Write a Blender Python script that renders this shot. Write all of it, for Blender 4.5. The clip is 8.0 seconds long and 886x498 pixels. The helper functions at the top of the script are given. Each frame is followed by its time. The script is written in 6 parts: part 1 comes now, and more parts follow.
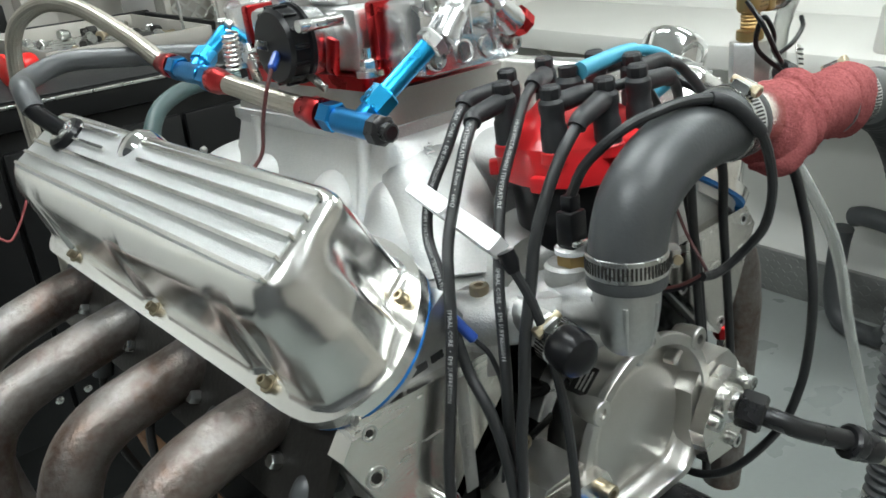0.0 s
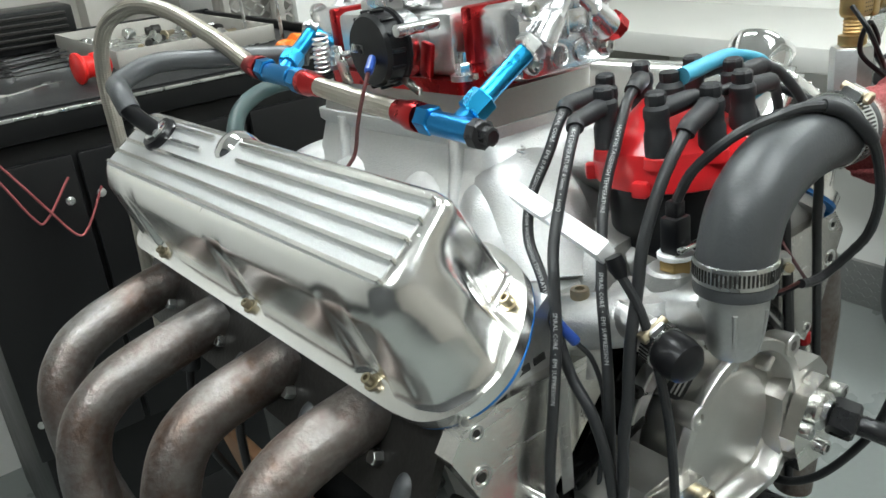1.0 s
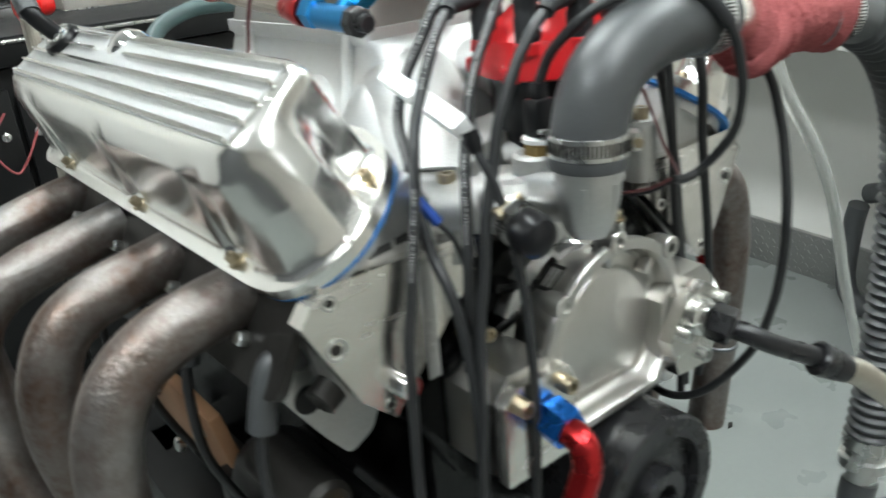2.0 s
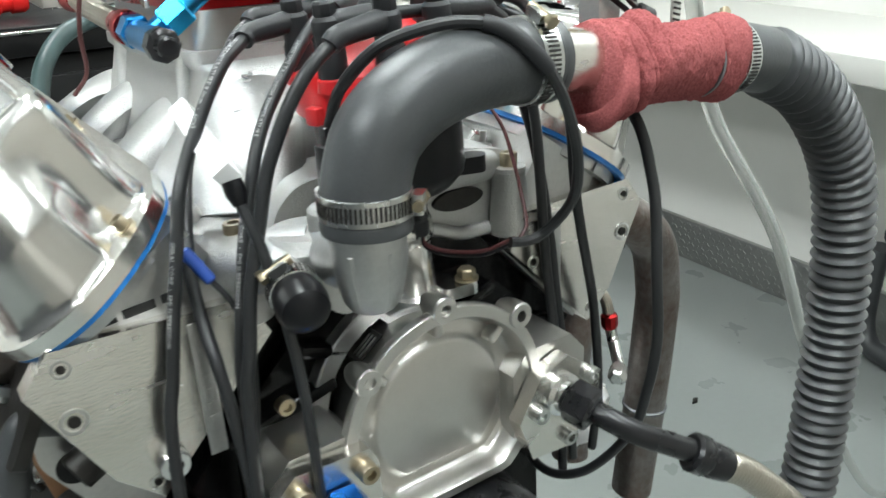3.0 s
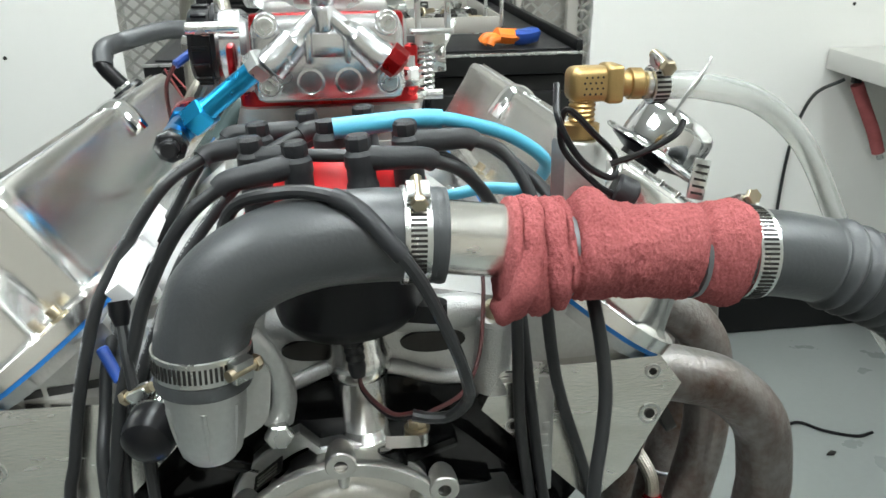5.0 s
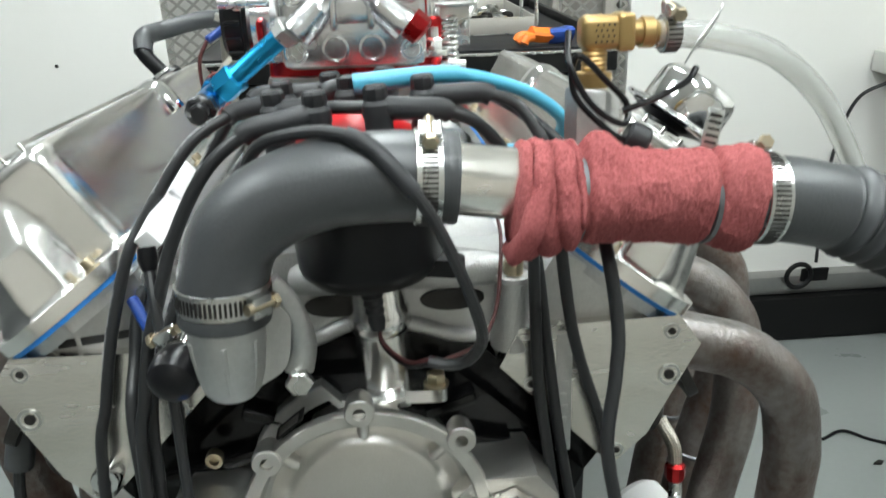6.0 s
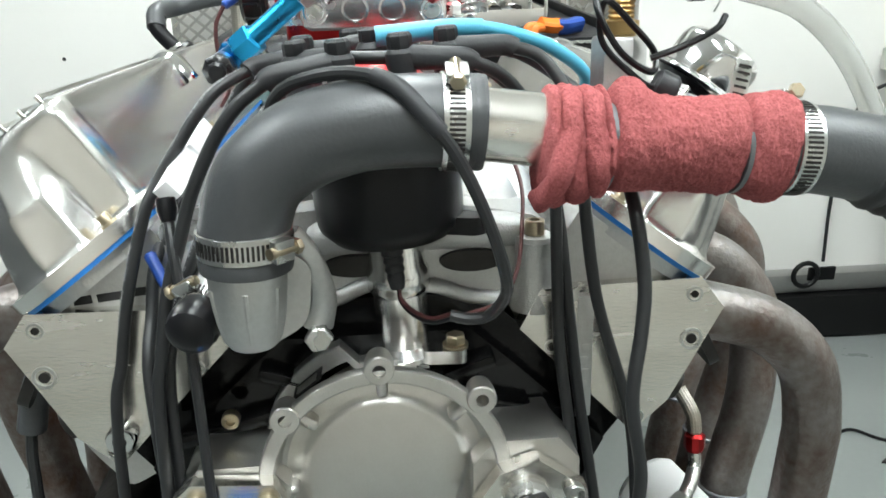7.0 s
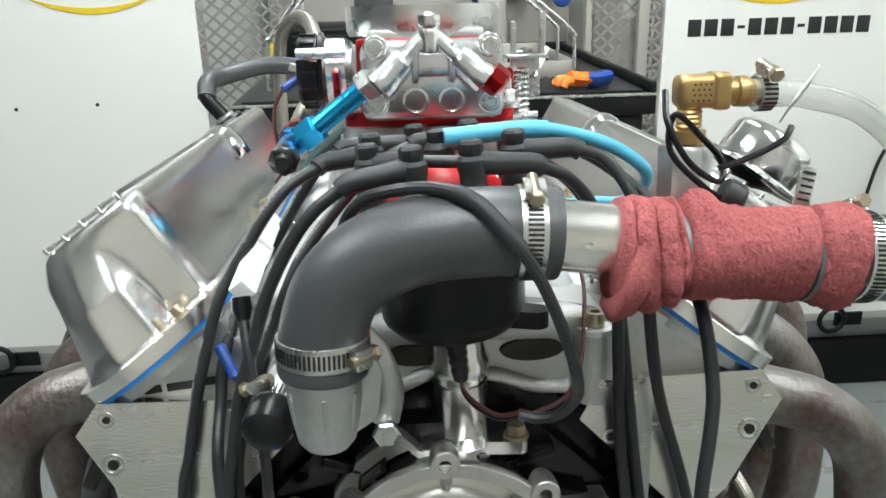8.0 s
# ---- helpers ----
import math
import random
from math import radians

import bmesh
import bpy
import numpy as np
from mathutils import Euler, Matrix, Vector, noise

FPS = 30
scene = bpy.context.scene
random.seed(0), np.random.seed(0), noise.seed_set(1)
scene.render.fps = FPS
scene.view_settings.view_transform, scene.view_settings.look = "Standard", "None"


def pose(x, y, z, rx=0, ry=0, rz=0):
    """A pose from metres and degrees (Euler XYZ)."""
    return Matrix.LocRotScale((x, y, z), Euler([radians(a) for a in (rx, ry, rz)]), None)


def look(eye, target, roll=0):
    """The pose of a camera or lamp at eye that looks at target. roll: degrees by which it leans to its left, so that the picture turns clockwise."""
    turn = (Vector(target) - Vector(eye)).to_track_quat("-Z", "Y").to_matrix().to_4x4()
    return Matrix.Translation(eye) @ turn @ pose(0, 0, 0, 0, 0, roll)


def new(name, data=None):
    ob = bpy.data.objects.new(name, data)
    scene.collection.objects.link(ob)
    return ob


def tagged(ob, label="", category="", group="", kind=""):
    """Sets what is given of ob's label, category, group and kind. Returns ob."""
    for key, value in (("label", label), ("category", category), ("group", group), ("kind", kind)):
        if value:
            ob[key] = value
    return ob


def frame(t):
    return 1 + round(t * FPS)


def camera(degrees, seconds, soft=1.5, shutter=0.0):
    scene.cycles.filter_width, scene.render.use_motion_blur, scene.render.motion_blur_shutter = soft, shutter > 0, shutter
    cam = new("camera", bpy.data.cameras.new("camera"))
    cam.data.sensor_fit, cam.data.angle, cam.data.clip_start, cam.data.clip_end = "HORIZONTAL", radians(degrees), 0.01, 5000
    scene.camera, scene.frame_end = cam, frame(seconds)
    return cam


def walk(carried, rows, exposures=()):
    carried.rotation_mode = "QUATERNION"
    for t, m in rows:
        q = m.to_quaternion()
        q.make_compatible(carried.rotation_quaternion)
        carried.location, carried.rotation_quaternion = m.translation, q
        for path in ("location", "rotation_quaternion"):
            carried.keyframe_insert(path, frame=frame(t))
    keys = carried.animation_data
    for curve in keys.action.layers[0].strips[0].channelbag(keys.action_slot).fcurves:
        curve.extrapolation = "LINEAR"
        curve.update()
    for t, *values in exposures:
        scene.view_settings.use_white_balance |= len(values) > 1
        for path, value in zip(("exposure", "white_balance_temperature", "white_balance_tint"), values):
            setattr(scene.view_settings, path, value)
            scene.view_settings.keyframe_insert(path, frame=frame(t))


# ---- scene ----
# ---------------------------------------------------------------- camera
TIP, SIZE = 3.5, 1.1           # the engine sits nose-up by TIP degrees; SIZE: metres per unit of the engine's own frame
TURN_E = Matrix.Rotation(radians(-TIP), 4, "X")
ENG = Matrix.Translation((0, 0, 1.21)) @ Matrix.Scale(SIZE, 4) @ TURN_E @ Matrix.Translation((0, 0, -1.06))
ROOM = Matrix.Identity(4)
EXPOSURES = [(0.0, -0.06), (1.0, 0.02), (1.5, 0.02), (2.0, 0.31), (3.5, 0.26), (4.5, 0.22), (6.0, 0.18), (6.5, 0.30), (7.0, 0.44), (7.5, 0.38), (8.0, 0.20)]
cam = camera(58.5, 8.0, 1.5, 0.4)
PATH = [
    (0, (-0.367, -0.303, 1.297), (0.803, 1.145, 0.565), -6.9),
    (0.5, (-0.382, -0.292, 1.305), (0.763, 1.178, 0.578), -6.8),
    (1, (-0.398, -0.283, 1.307), (0.697, 1.224, 0.578), -7.2),
    (1.5, (-0.404, -0.293, 1.278), (0.725, 1.18, 0.532), -6.7),
    (2, (-0.365, -0.34, 1.246), (0.752, 1.129, 0.475), -5.5),
    (2.2, (-0.331, -0.373, 1.247), (0.761, 1.113, 0.473), -4.6),
    (3.3, (-0.177, -0.36, 1.24), (0.795, 1.231, 0.517), -2.4),
    (3.5, (-0.149, -0.346, 1.251), (0.699, 1.315, 0.529), -2.7),
    (4, (-0.074, -0.358, 1.277), (0.465, 1.432, 0.566), -1.8),
    (4.5, (-0.016, -0.378, 1.291), (0.352, 1.461, 0.597), -1.2),
    (4.7, (-0.004, -0.385, 1.293), (0.312, 1.463, 0.599), -1.0),
    (5.8, (0.02, -0.409, 1.28), (0.187, 1.474, 0.628), -1.6),
    (6, (0.018, -0.413, 1.264), (0.172, 1.473, 0.615), -1.8),
    (6.5, (0.013, -0.415, 1.236), (0.15, 1.468, 0.576), -1.8),
    (7, (0.007, -0.415, 1.238), (0.155, 1.475, 0.6), -1.5),
    (7.5, (-0.005, -0.413, 1.261), (0.118, 1.494, 0.67), -1.6),
    (8, (-0.019, -0.411, 1.274), (0.095, 1.505, 0.714), -1.5),
]


def in_room(eye, target, roll):
    m = look(eye, target, roll)
    return Matrix.Translation(ENG @ Vector(eye)) @ TURN_E @ m.to_quaternion().to_matrix().to_4x4()


walk(cam, [(t, in_room(eye, target, roll)) for t, eye, target, roll in PATH], EXPOSURES)

# ---------------------------------------------------------------- world and lamps
world = bpy.data.worlds.new("world")
scene.world = world
world.use_nodes = True
world.node_tree.nodes["Background"].inputs[0].default_value = (0.82, 0.88, 0.90, 1)
world.node_tree.nodes["Background"].inputs[1].default_value = 0.05
LAMP_POWER = 33.0              # emission strength of the ceiling lights

# ---------------------------------------------------------------- materials
def mat(name, col, rough=0.5, metal=0.0, grain=0.0, scale=60.0, bump=0.0, bscale=200.0, rvar=0.0, col2=None, big=0.0, bigscale=6.0,
        stretch=None, coat=0.0, spec=0.5, obj_var=0.0, mid=0.5):
    """A surface with variation at two scales: fine grain and broad stains, and a fine relief."""
    m = bpy.data.materials.new(name)
    m.use_nodes = True
    nt = m.node_tree
    n, l = nt.nodes, nt.links
    b = n["Principled BSDF"]
    b.inputs["Metallic"].default_value = metal
    b.inputs["Roughness"].default_value = rough
    b.inputs["Specular IOR Level"].default_value = spec
    b.inputs["Coat Weight"].default_value = coat
    b.inputs["Coat Roughness"].default_value = 0.08
    geo = n.new("ShaderNodeTexCoord")
    vec = geo.outputs["Object"]
    if stretch:
        mp = n.new("ShaderNodeMapping")
        mp.inputs["Scale"].default_value = stretch
        l.new(vec, mp.inputs["Vector"])
        vec = mp.outputs["Vector"]

    def noise_tex(s, detail=4.0):
        t = n.new("ShaderNodeTexNoise")
        t.inputs["Scale"].default_value = s
        t.inputs["Detail"].default_value = detail
        l.new(vec, t.inputs["Vector"])
        return t.outputs["Fac"]

    c2 = col2 or tuple(max(0.0, c * 0.6) for c in col)
    fine, broad = noise_tex(scale), noise_tex(bigscale, 5.0)
    add = n.new("ShaderNodeMath")
    add.operation = "MULTIPLY_ADD"
    l.new(fine, add.inputs[0])
    add.inputs[1].default_value = grain
    sub = n.new("ShaderNodeMath")
    sub.operation = "MULTIPLY_ADD"
    l.new(broad, sub.inputs[0])
    sub.inputs[1].default_value = big
    sub.inputs[2].default_value = mid - 0.5 * grain - 0.5 * big
    l.new(sub.outputs[0], add.inputs[2])
    add.use_clamp = True
    fac = add.outputs[0]
    if obj_var:
        info = n.new("ShaderNodeObjectInfo")
        v = n.new("ShaderNodeMath")
        v.operation = "MULTIPLY_ADD"
        l.new(info.outputs["Random"], v.inputs[0])
        v.inputs[1].default_value = obj_var
        l.new(fac, v.inputs[2])
        v.use_clamp = True
        fac = v.outputs[0]
    mix = n.new("ShaderNodeMix")
    mix.data_type = "RGBA"
    mix.inputs["A"].default_value = (*c2, 1)
    mix.inputs["B"].default_value = (*col, 1)
    l.new(fac, mix.inputs["Factor"])
    l.new(mix.outputs["Result"], b.inputs["Base Color"])
    if rvar:
        r = n.new("ShaderNodeMath")
        r.operation = "MULTIPLY_ADD"
        l.new(noise_tex(bigscale * 2.3), r.inputs[0])
        r.inputs[1].default_value = rvar
        r.inputs[2].default_value = rough - 0.5 * rvar
        r.use_clamp = True
        l.new(r.outputs[0], b.inputs["Roughness"])
    if bump:
        bm_ = n.new("ShaderNodeBump")
        bm_.inputs["Strength"].default_value = bump
        bm_.inputs["Distance"].default_value = 0.001
        l.new(noise_tex(bscale, 6.0), bm_.inputs["Height"])
        l.new(bm_.outputs["Normal"], b.inputs["Normal"])
    return m


def glow(name, col, strength):
    m = bpy.data.materials.new(name)
    m.use_nodes = True
    b = m.node_tree.nodes["Principled BSDF"]
    b.inputs["Base Color"].default_value = (*col, 1)
    b.inputs["Emission Color"].default_value = (*col, 1)
    b.inputs["Emission Strength"].default_value = strength
    return m


POLISHED = mat("polished_aluminium", (0.86, 0.855, 0.84), 0.21, 1.0, 0.25, 30, 0.12, 140, 0.14, (0.72, 0.70, 0.65), 0.5, 7, mid=0.78)
CASTPOL = mat("sand_cast_aluminium", (0.66, 0.67, 0.67), 0.44, 1.0, 0.6, 600, 0.9, 1100, 0.10, (0.44, 0.45, 0.45), 0.3, 9, mid=0.7)
CAST = mat("cast_aluminium", (0.62, 0.62, 0.61), 0.40, 1.0, 0.4, 300, 0.25, 500, 0.14, (0.36, 0.36, 0.355), 0.8, 14, mid=0.64)
INTAKE = mat("satin_cast_aluminium", (0.56, 0.56, 0.55), 0.52, 1.0, 0.5, 420, 0.6, 700, 0.14, (0.40, 0.40, 0.39), 0.7, 12, mid=0.66)
MACHINED = mat("machined_aluminium", (0.88, 0.86, 0.82), 0.24, 1.0, 0.25, 60, 0.14, 220, 0.22, (0.62, 0.59, 0.53), 1.1, 9, (1, 1, 4), mid=0.72)
COVERALU = mat("bead_blasted_aluminium", (0.68, 0.665, 0.64), 0.34, 1.0, 0.2, 500, 0.18, 700, 0.14, (0.46, 0.45, 0.42), 0.9, 18, mid=0.66)
CHROME = mat("chrome", (0.80, 0.80, 0.80), 0.09, 1.0, 0.1, 40, 0.0, 100, 0.05, (0.75, 0.75, 0.75), 0.2)
ZINC = mat("zinc_plated_steel", (0.70, 0.71, 0.70), 0.28, 1.0, 0.3, 200, 0.1, 400, 0.15, (0.50, 0.50, 0.48), 0.3, 20)
GOLDBOLT = mat("yellow_zinc_steel", (0.50, 0.43, 0.30), 0.34, 1.0, 0.4, 300, 0.15, 400, 0.1, (0.32, 0.27, 0.20), 0.4, 60)
BRASS = mat("brass", (0.50, 0.35, 0.16), 0.42, 1.0, 0.4, 200, 0.25, 500, 0.15, (0.38, 0.26, 0.11), 0.6, 40)
BLOCKBLACK = mat("gloss_black_paint", (0.005, 0.005, 0.0055), 0.16, 0.0, 0.3, 80, 0.4, 120, 0.12, (0.002, 0.002, 0.002), 0.3, 15, spec=0.22)
RUBBER = mat("black_rubber", (0.056, 0.060, 0.063), 0.40, 0.0, 0.35, 300, 0.2, 500, 0.16, (0.030, 0.031, 0.033), 0.7, 18)
WIREBLK = mat("wire_silicone", (0.022, 0.023, 0.025), 0.40, 0.0, 0.2, 300, 0.1, 500, 0.1, (0.012, 0.0125, 0.013), 0.3, 30, spec=0.4)
BOOT = mat("boot_rubber", (0.024, 0.025, 0.027), 0.48, 0.0, 0.3, 300, 0.2, 500, 0.1, (0.013, 0.013, 0.015), 0.4, 40, spec=0.35)
BLACKPL = mat("black_plastic", (0.009, 0.009, 0.010), 0.30, 0.0, 0.2, 300, 0.05, 400, 0.08, (0.004, 0.004, 0.005), 0.2, 30, spec=0.25)
REDCAP = mat("red_plastic", (0.62, 0.018, 0.022), 0.30, 0.0, 0.15, 200, 0.05, 400, 0.08, (0.42, 0.010, 0.014), 0.3, 20)
BLUEAN = mat("blue_anodised", (0.04, 0.48, 0.85), 0.28, 1.0, 0.15, 150, 0.03, 400, 0.08, (0.02, 0.33, 0.68), 0.4, 25)
NAVYAN = mat("dark_blue_anodised", (0.03, 0.26, 0.55), 0.30, 1.0, 0.15, 150, 0.03, 400, 0.08, (0.01, 0.13, 0.34), 0.4, 25)
REDAN = mat("red_anodised", (0.60, 0.045, 0.045), 0.28, 1.0, 0.15, 150, 0.03, 400, 0.08, (0.32, 0.01, 0.015), 0.4, 25)
BLACKAN = mat("black_anodised", (0.020, 0.020, 0.022), 0.28, 0.3, 0.15, 150, 0.03, 400, 0.1, (0.01, 0.01, 0.011), 0.4, 25)
HEADER = mat("heat_stained_steel", (0.255, 0.243, 0.235), 0.42, 0.85, 0.9, 140, 0.9, 240, 0.25, (0.110, 0.066, 0.048), 2.4, 14, mid=0.52)
HEADGREY = mat("grey_steel_tube", (0.20, 0.21, 0.22), 0.45, 0.8, 0.4, 120, 0.4, 220, 0.2, (0.13, 0.13, 0.14), 0.8, 9)
DARKSTEEL = mat("dark_steel", (0.040, 0.038, 0.036), 0.45, 0.6, 0.4, 120, 0.4, 220, 0.2, (0.020, 0.018, 0.016), 0.8, 14)
TOWEL = mat("red_shop_towel", (0.40, 0.125, 0.125), 0.95, 0.0, 1.5, 650, 1.0, 800, 0.0, (0.19, 0.045, 0.048), 0.9, 26, spec=0.08)
WHITEPL = mat("white_plastic", (0.82, 0.82, 0.82), 0.35, 0.0, 0.1, 200, 0.03, 400, 0.05, (0.72, 0.72, 0.72), 0.2)
BLUEWIRE = mat("blue_silicone", (0.085, 0.34, 0.47), 0.45, 0.0, 0.2, 200, 0.08, 400, 0.08, (0.03, 0.30, 0.46), 0.3, 30)
BLUEGASKET = mat("blue_gasket", (0.01, 0.20, 0.58), 0.5, 0.0, 0.2, 200, 0.1, 400, 0.0, (0.01, 0.13, 0.42), 0.3, 30)
BRAID = mat("braided_stainless", (0.53, 0.49, 0.42), 0.32, 1.0, 0.7, 900, 0.3, 900, 0.1, (0.34, 0.32, 0.28), 0.3, 20)
GREYALU = mat("grey_anodised_spacer", (0.36, 0.35, 0.33), 0.45, 0.9, 0.3, 300, 0.15, 500, 0.1, (0.27, 0.26, 0.245), 0.5, 14)
WALLPAINT = mat("white_wall_paint", (0.80, 0.79, 0.76), 0.6, 0.0, 0.1, 40, 0.12, 160, 0.1, (0.70, 0.69, 0.65), 0.5, 1.6, mid=0.8)
FLOORPAINT = mat("grey_floor_paint", (0.262, 0.28, 0.271), 0.30, 0.0, 0.25, 50, 0.12, 120, 0.2, (0.19, 0.20, 0.195), 0.3, 2.4, mid=0.75)
CEILPAINT = mat("ceiling_paint", (0.80, 0.80, 0.78), 0.8, 0.0, 0.1, 30, 0.1, 100, 0.0, (0.7, 0.7, 0.68), 0.3, 2)
TREAD = mat("tread_plate", (0.45, 0.45, 0.44), 0.42, 0.9, 0.3, 60, 0.2, 120, 0.15, (0.30, 0.30, 0.29), 0.6, 5)
BLACKBOX = mat("black_powder_coat", (0.006, 0.006, 0.0065), 0.40, 0.0, 0.3, 200, 0.15, 500, 0.15, (0.003, 0.003, 0.003), 0.5, 6, spec=0.3)
BOXTOP = mat("black_rubber_mat", (0.012, 0.012, 0.013), 0.45, 0.0, 0.5, 300, 0.3, 600, 0.15, (0.006, 0.006, 0.007), 0.6, 8, spec=0.35)
COUNTER = mat("grey_laminate", (0.62, 0.61, 0.58), 0.42, 0.0, 0.15, 100, 0.05, 200, 0.1, (0.54, 0.53, 0.50), 0.4, 3)
LATTICE = mat("galvanised_expanded_metal", (0.50, 0.49, 0.46), 0.45, 0.8, 0.3, 80, 0.2, 200, 0.15, (0.36, 0.35, 0.32), 0.6, 6)
PANELGREY = mat("warm_grey_panel", (0.42, 0.40, 0.36), 0.5, 0.3, 0.1, 60, 0.1, 200, 0.1, (0.34, 0.32, 0.29), 0.5, 3)
DARKPANEL = mat("dark_panel_grey", (0.10, 0.10, 0.10), 0.7, 0.0, 0.3, 20, 0.1, 100, 0.1, (0.05, 0.05, 0.05), 0.8, 3)
YELLOW = mat("yellow_paint", (0.80, 0.58, 0.02), 0.45, 0.0, 0.1, 60, 0.03, 200, 0.0, (0.7, 0.48, 0.02), 0.2)
INK = mat("black_ink", (0.015, 0.015, 0.015), 0.55, 0.0, 0.2, 100)
ORANGE = mat("orange_plastic", (0.80, 0.20, 0.02), 0.4, 0.0, 0.15, 100, 0.05, 300, 0.05, (0.65, 0.13, 0.01), 0.3, 20)
BLUEPL = mat("blue_plastic", (0.02, 0.07, 0.32), 0.4, 0.0, 0.15, 100, 0.05, 300, 0.05, (0.01, 0.04, 0.2), 0.3, 20)
REDPL = mat("red_gloss_plastic", (0.75, 0.02, 0.015), 0.3, 0.0, 0.15, 100, 0.05, 300, 0.05, (0.55, 0.01, 0.01), 0.3, 20)
DARKRED = mat("dark_red_wire", (0.10, 0.022, 0.022), 0.5, 0.0, 0.2, 300, 0.05, 400, 0.05, (0.05, 0.012, 0.012), 0.3, 30)
CARDBOARD = mat("brown_board", (0.30, 0.16, 0.08), 0.7, 0.0, 0.4, 80, 0.2, 200, 0.0, (0.20, 0.10, 0.05), 0.6, 8)
PRINT = mat("white_print", (0.42, 0.42, 0.42), 0.6, 0.0, 0.1, 300)
CHROMECAST = mat("bright_zinc_casting", (0.78, 0.78, 0.79), 0.25, 1.0, 0.3, 120, 0.12, 260, 0.15, (0.62, 0.62, 0.63), 0.4, 30)
# colours of two unseen walls, chosen for the reflections they give the metal
GREYWALL = mat("unseen_wall_dark_grey", (0.085, 0.088, 0.092), 0.6, 0.0, 0.2, 40, 0.12, 160, 0.1, (0.08, 0.083, 0.088), 0.5, 1.6)
BEIGEWALL = mat("unseen_wall_beige", (0.60, 0.56, 0.50), 0.6, 0.0, 0.2, 40, 0.12, 160, 0.1, (0.36, 0.34, 0.31), 0.5, 1.6)
LAMPGLOW = glow("lamp_diffuser", (0.92, 1.0, 1.0), LAMP_POWER)


def clear_mat():
    m = bpy.data.materials.new("clear_vinyl")
    m.use_nodes = True
    b = m.node_tree.nodes["Principled BSDF"]
    b.inputs["Base Color"].default_value = (0.80, 0.81, 0.79, 1)
    b.inputs["Roughness"].default_value = 0.22
    b.inputs["Transmission Weight"].default_value = 0.75
    b.inputs["IOR"].default_value = 1.2
    return m


CLEAR = clear_mat()

# ---------------------------------------------------------------- building tools
SPACE, BASE = {}, {}


def thing(name, label, category, base, space=None, group="", kind=""):
    """A top-level thing: an Empty at its base. Its parts are given in the engine's frame (default) or the room's."""
    space = ENG if space is None else space
    ob = new(name)
    ob.empty_display_size = 0.02
    ob.location = space @ Vector(base)
    SPACE[ob.name], BASE[ob.name] = space, ob.location.copy()
    return tagged(ob, label, category, group, kind)


def sharpened(me, angle=32):
    me.shade_smooth()
    me.set_sharp_from_angle(angle=radians(angle))


def part(name, bm, material, parent, label="", angle=32):
    root = parent if parent.name in SPACE else parent.parent
    bm.transform(Matrix.Translation(-BASE[root.name]) @ SPACE[root.name])
    bmesh.ops.recalc_face_normals(bm, faces=bm.faces)
    me = bpy.data.meshes.new(name)
    bm.to_mesh(me)
    bm.free()
    me.materials.append(material)
    sharpened(me, angle)
    ob = new(name, me)
    ob.parent = parent
    if label:
        ob["label"] = label
    return ob


def struct(name, bm, material, label, category):
    bmesh.ops.recalc_face_normals(bm, faces=bm.faces)
    me = bpy.data.meshes.new(name)
    bm.to_mesh(me)
    bm.free()
    me.materials.append(material)
    sharpened(me)
    ob = new(name, me)
    SPACE[ob.name], BASE[ob.name] = ROOM, Vector((0, 0, 0))
    return tagged(ob, label, category, "", "structure")


def merge(*bms):
    out = bms[0]
    for b in bms[1:]:
        me = bpy.data.meshes.new("tmp")
        b.to_mesh(me)
        b.free()
        out.from_mesh(me)
        bpy.data.meshes.remove(me)
    return out


def bevelled(bm, off, seg=2, angle=25):
    if off > 0:
        es = [e for e in bm.edges if len(e.link_faces) == 2 and e.calc_face_angle(0) > radians(angle)]
        bmesh.ops.bevel(bm, geom=es, offset=off, segments=seg, profile=0.5, affect="EDGES", clamp_overlap=True)
    return bm


def box(c, s, bev=0.0, rot=None, seg=2):
    bm = bmesh.new()
    bmesh.ops.create_cube(bm, size=1.0)
    bm.transform(Matrix.Diagonal((*s, 1)))
    bevelled(bm, bev, seg)
    m = Matrix.Translation(c)
    if rot:
        m = m @ Euler([radians(a) for a in rot]).to_matrix().to_4x4()
    bm.transform(m)
    return bm


def basis(d, hint=(0, 0, 1)):
    d = Vector(d).normalized()
    h = Vector(hint)
    if abs(d.dot(h.normalized())) > 0.95:
        h = Vector((1, 0, 0)) if abs(d.x) < 0.9 else Vector((0, 1, 0))
    x = h.cross(d).normalized()
    return x, d.cross(x), d


def lathe(p0, d, prof, seg=24, hint=(0, 0, 1), closed=True):
    """A turned form: prof is (radius, distance along d) from end to end."""
    x, y, d = basis(d, hint)
    bm = bmesh.new()
    rings = []
    for r, h in prof:
        o = Vector(p0) + d * h
        rings.append([bm.verts.new(o + (x * math.cos(2 * math.pi * i / seg) + y * math.sin(2 * math.pi * i / seg)) * max(r, 1e-5)) for i in range(seg)])
    for a, b in zip(rings, rings[1:]):
        for i in range(seg):
            bm.faces.new((a[i], a[(i + 1) % seg], b[(i + 1) % seg], b[i]))
    if closed:
        bm.faces.new(rings[0][::-1])
        bm.faces.new(rings[-1])
    return bm


def rod(p0, p1, r, seg=20, bev=0.0):
    p0, p1 = Vector(p0), Vector(p1)
    h = (p1 - p0).length
    b = min(bev, h * 0.45, r * 0.9)
    prof = [(r - b, 0), (r, b), (r, h - b), (r - b, h)] if b else [(r, 0), (r, h)]
    return lathe(p0, p1 - p0, prof, seg)


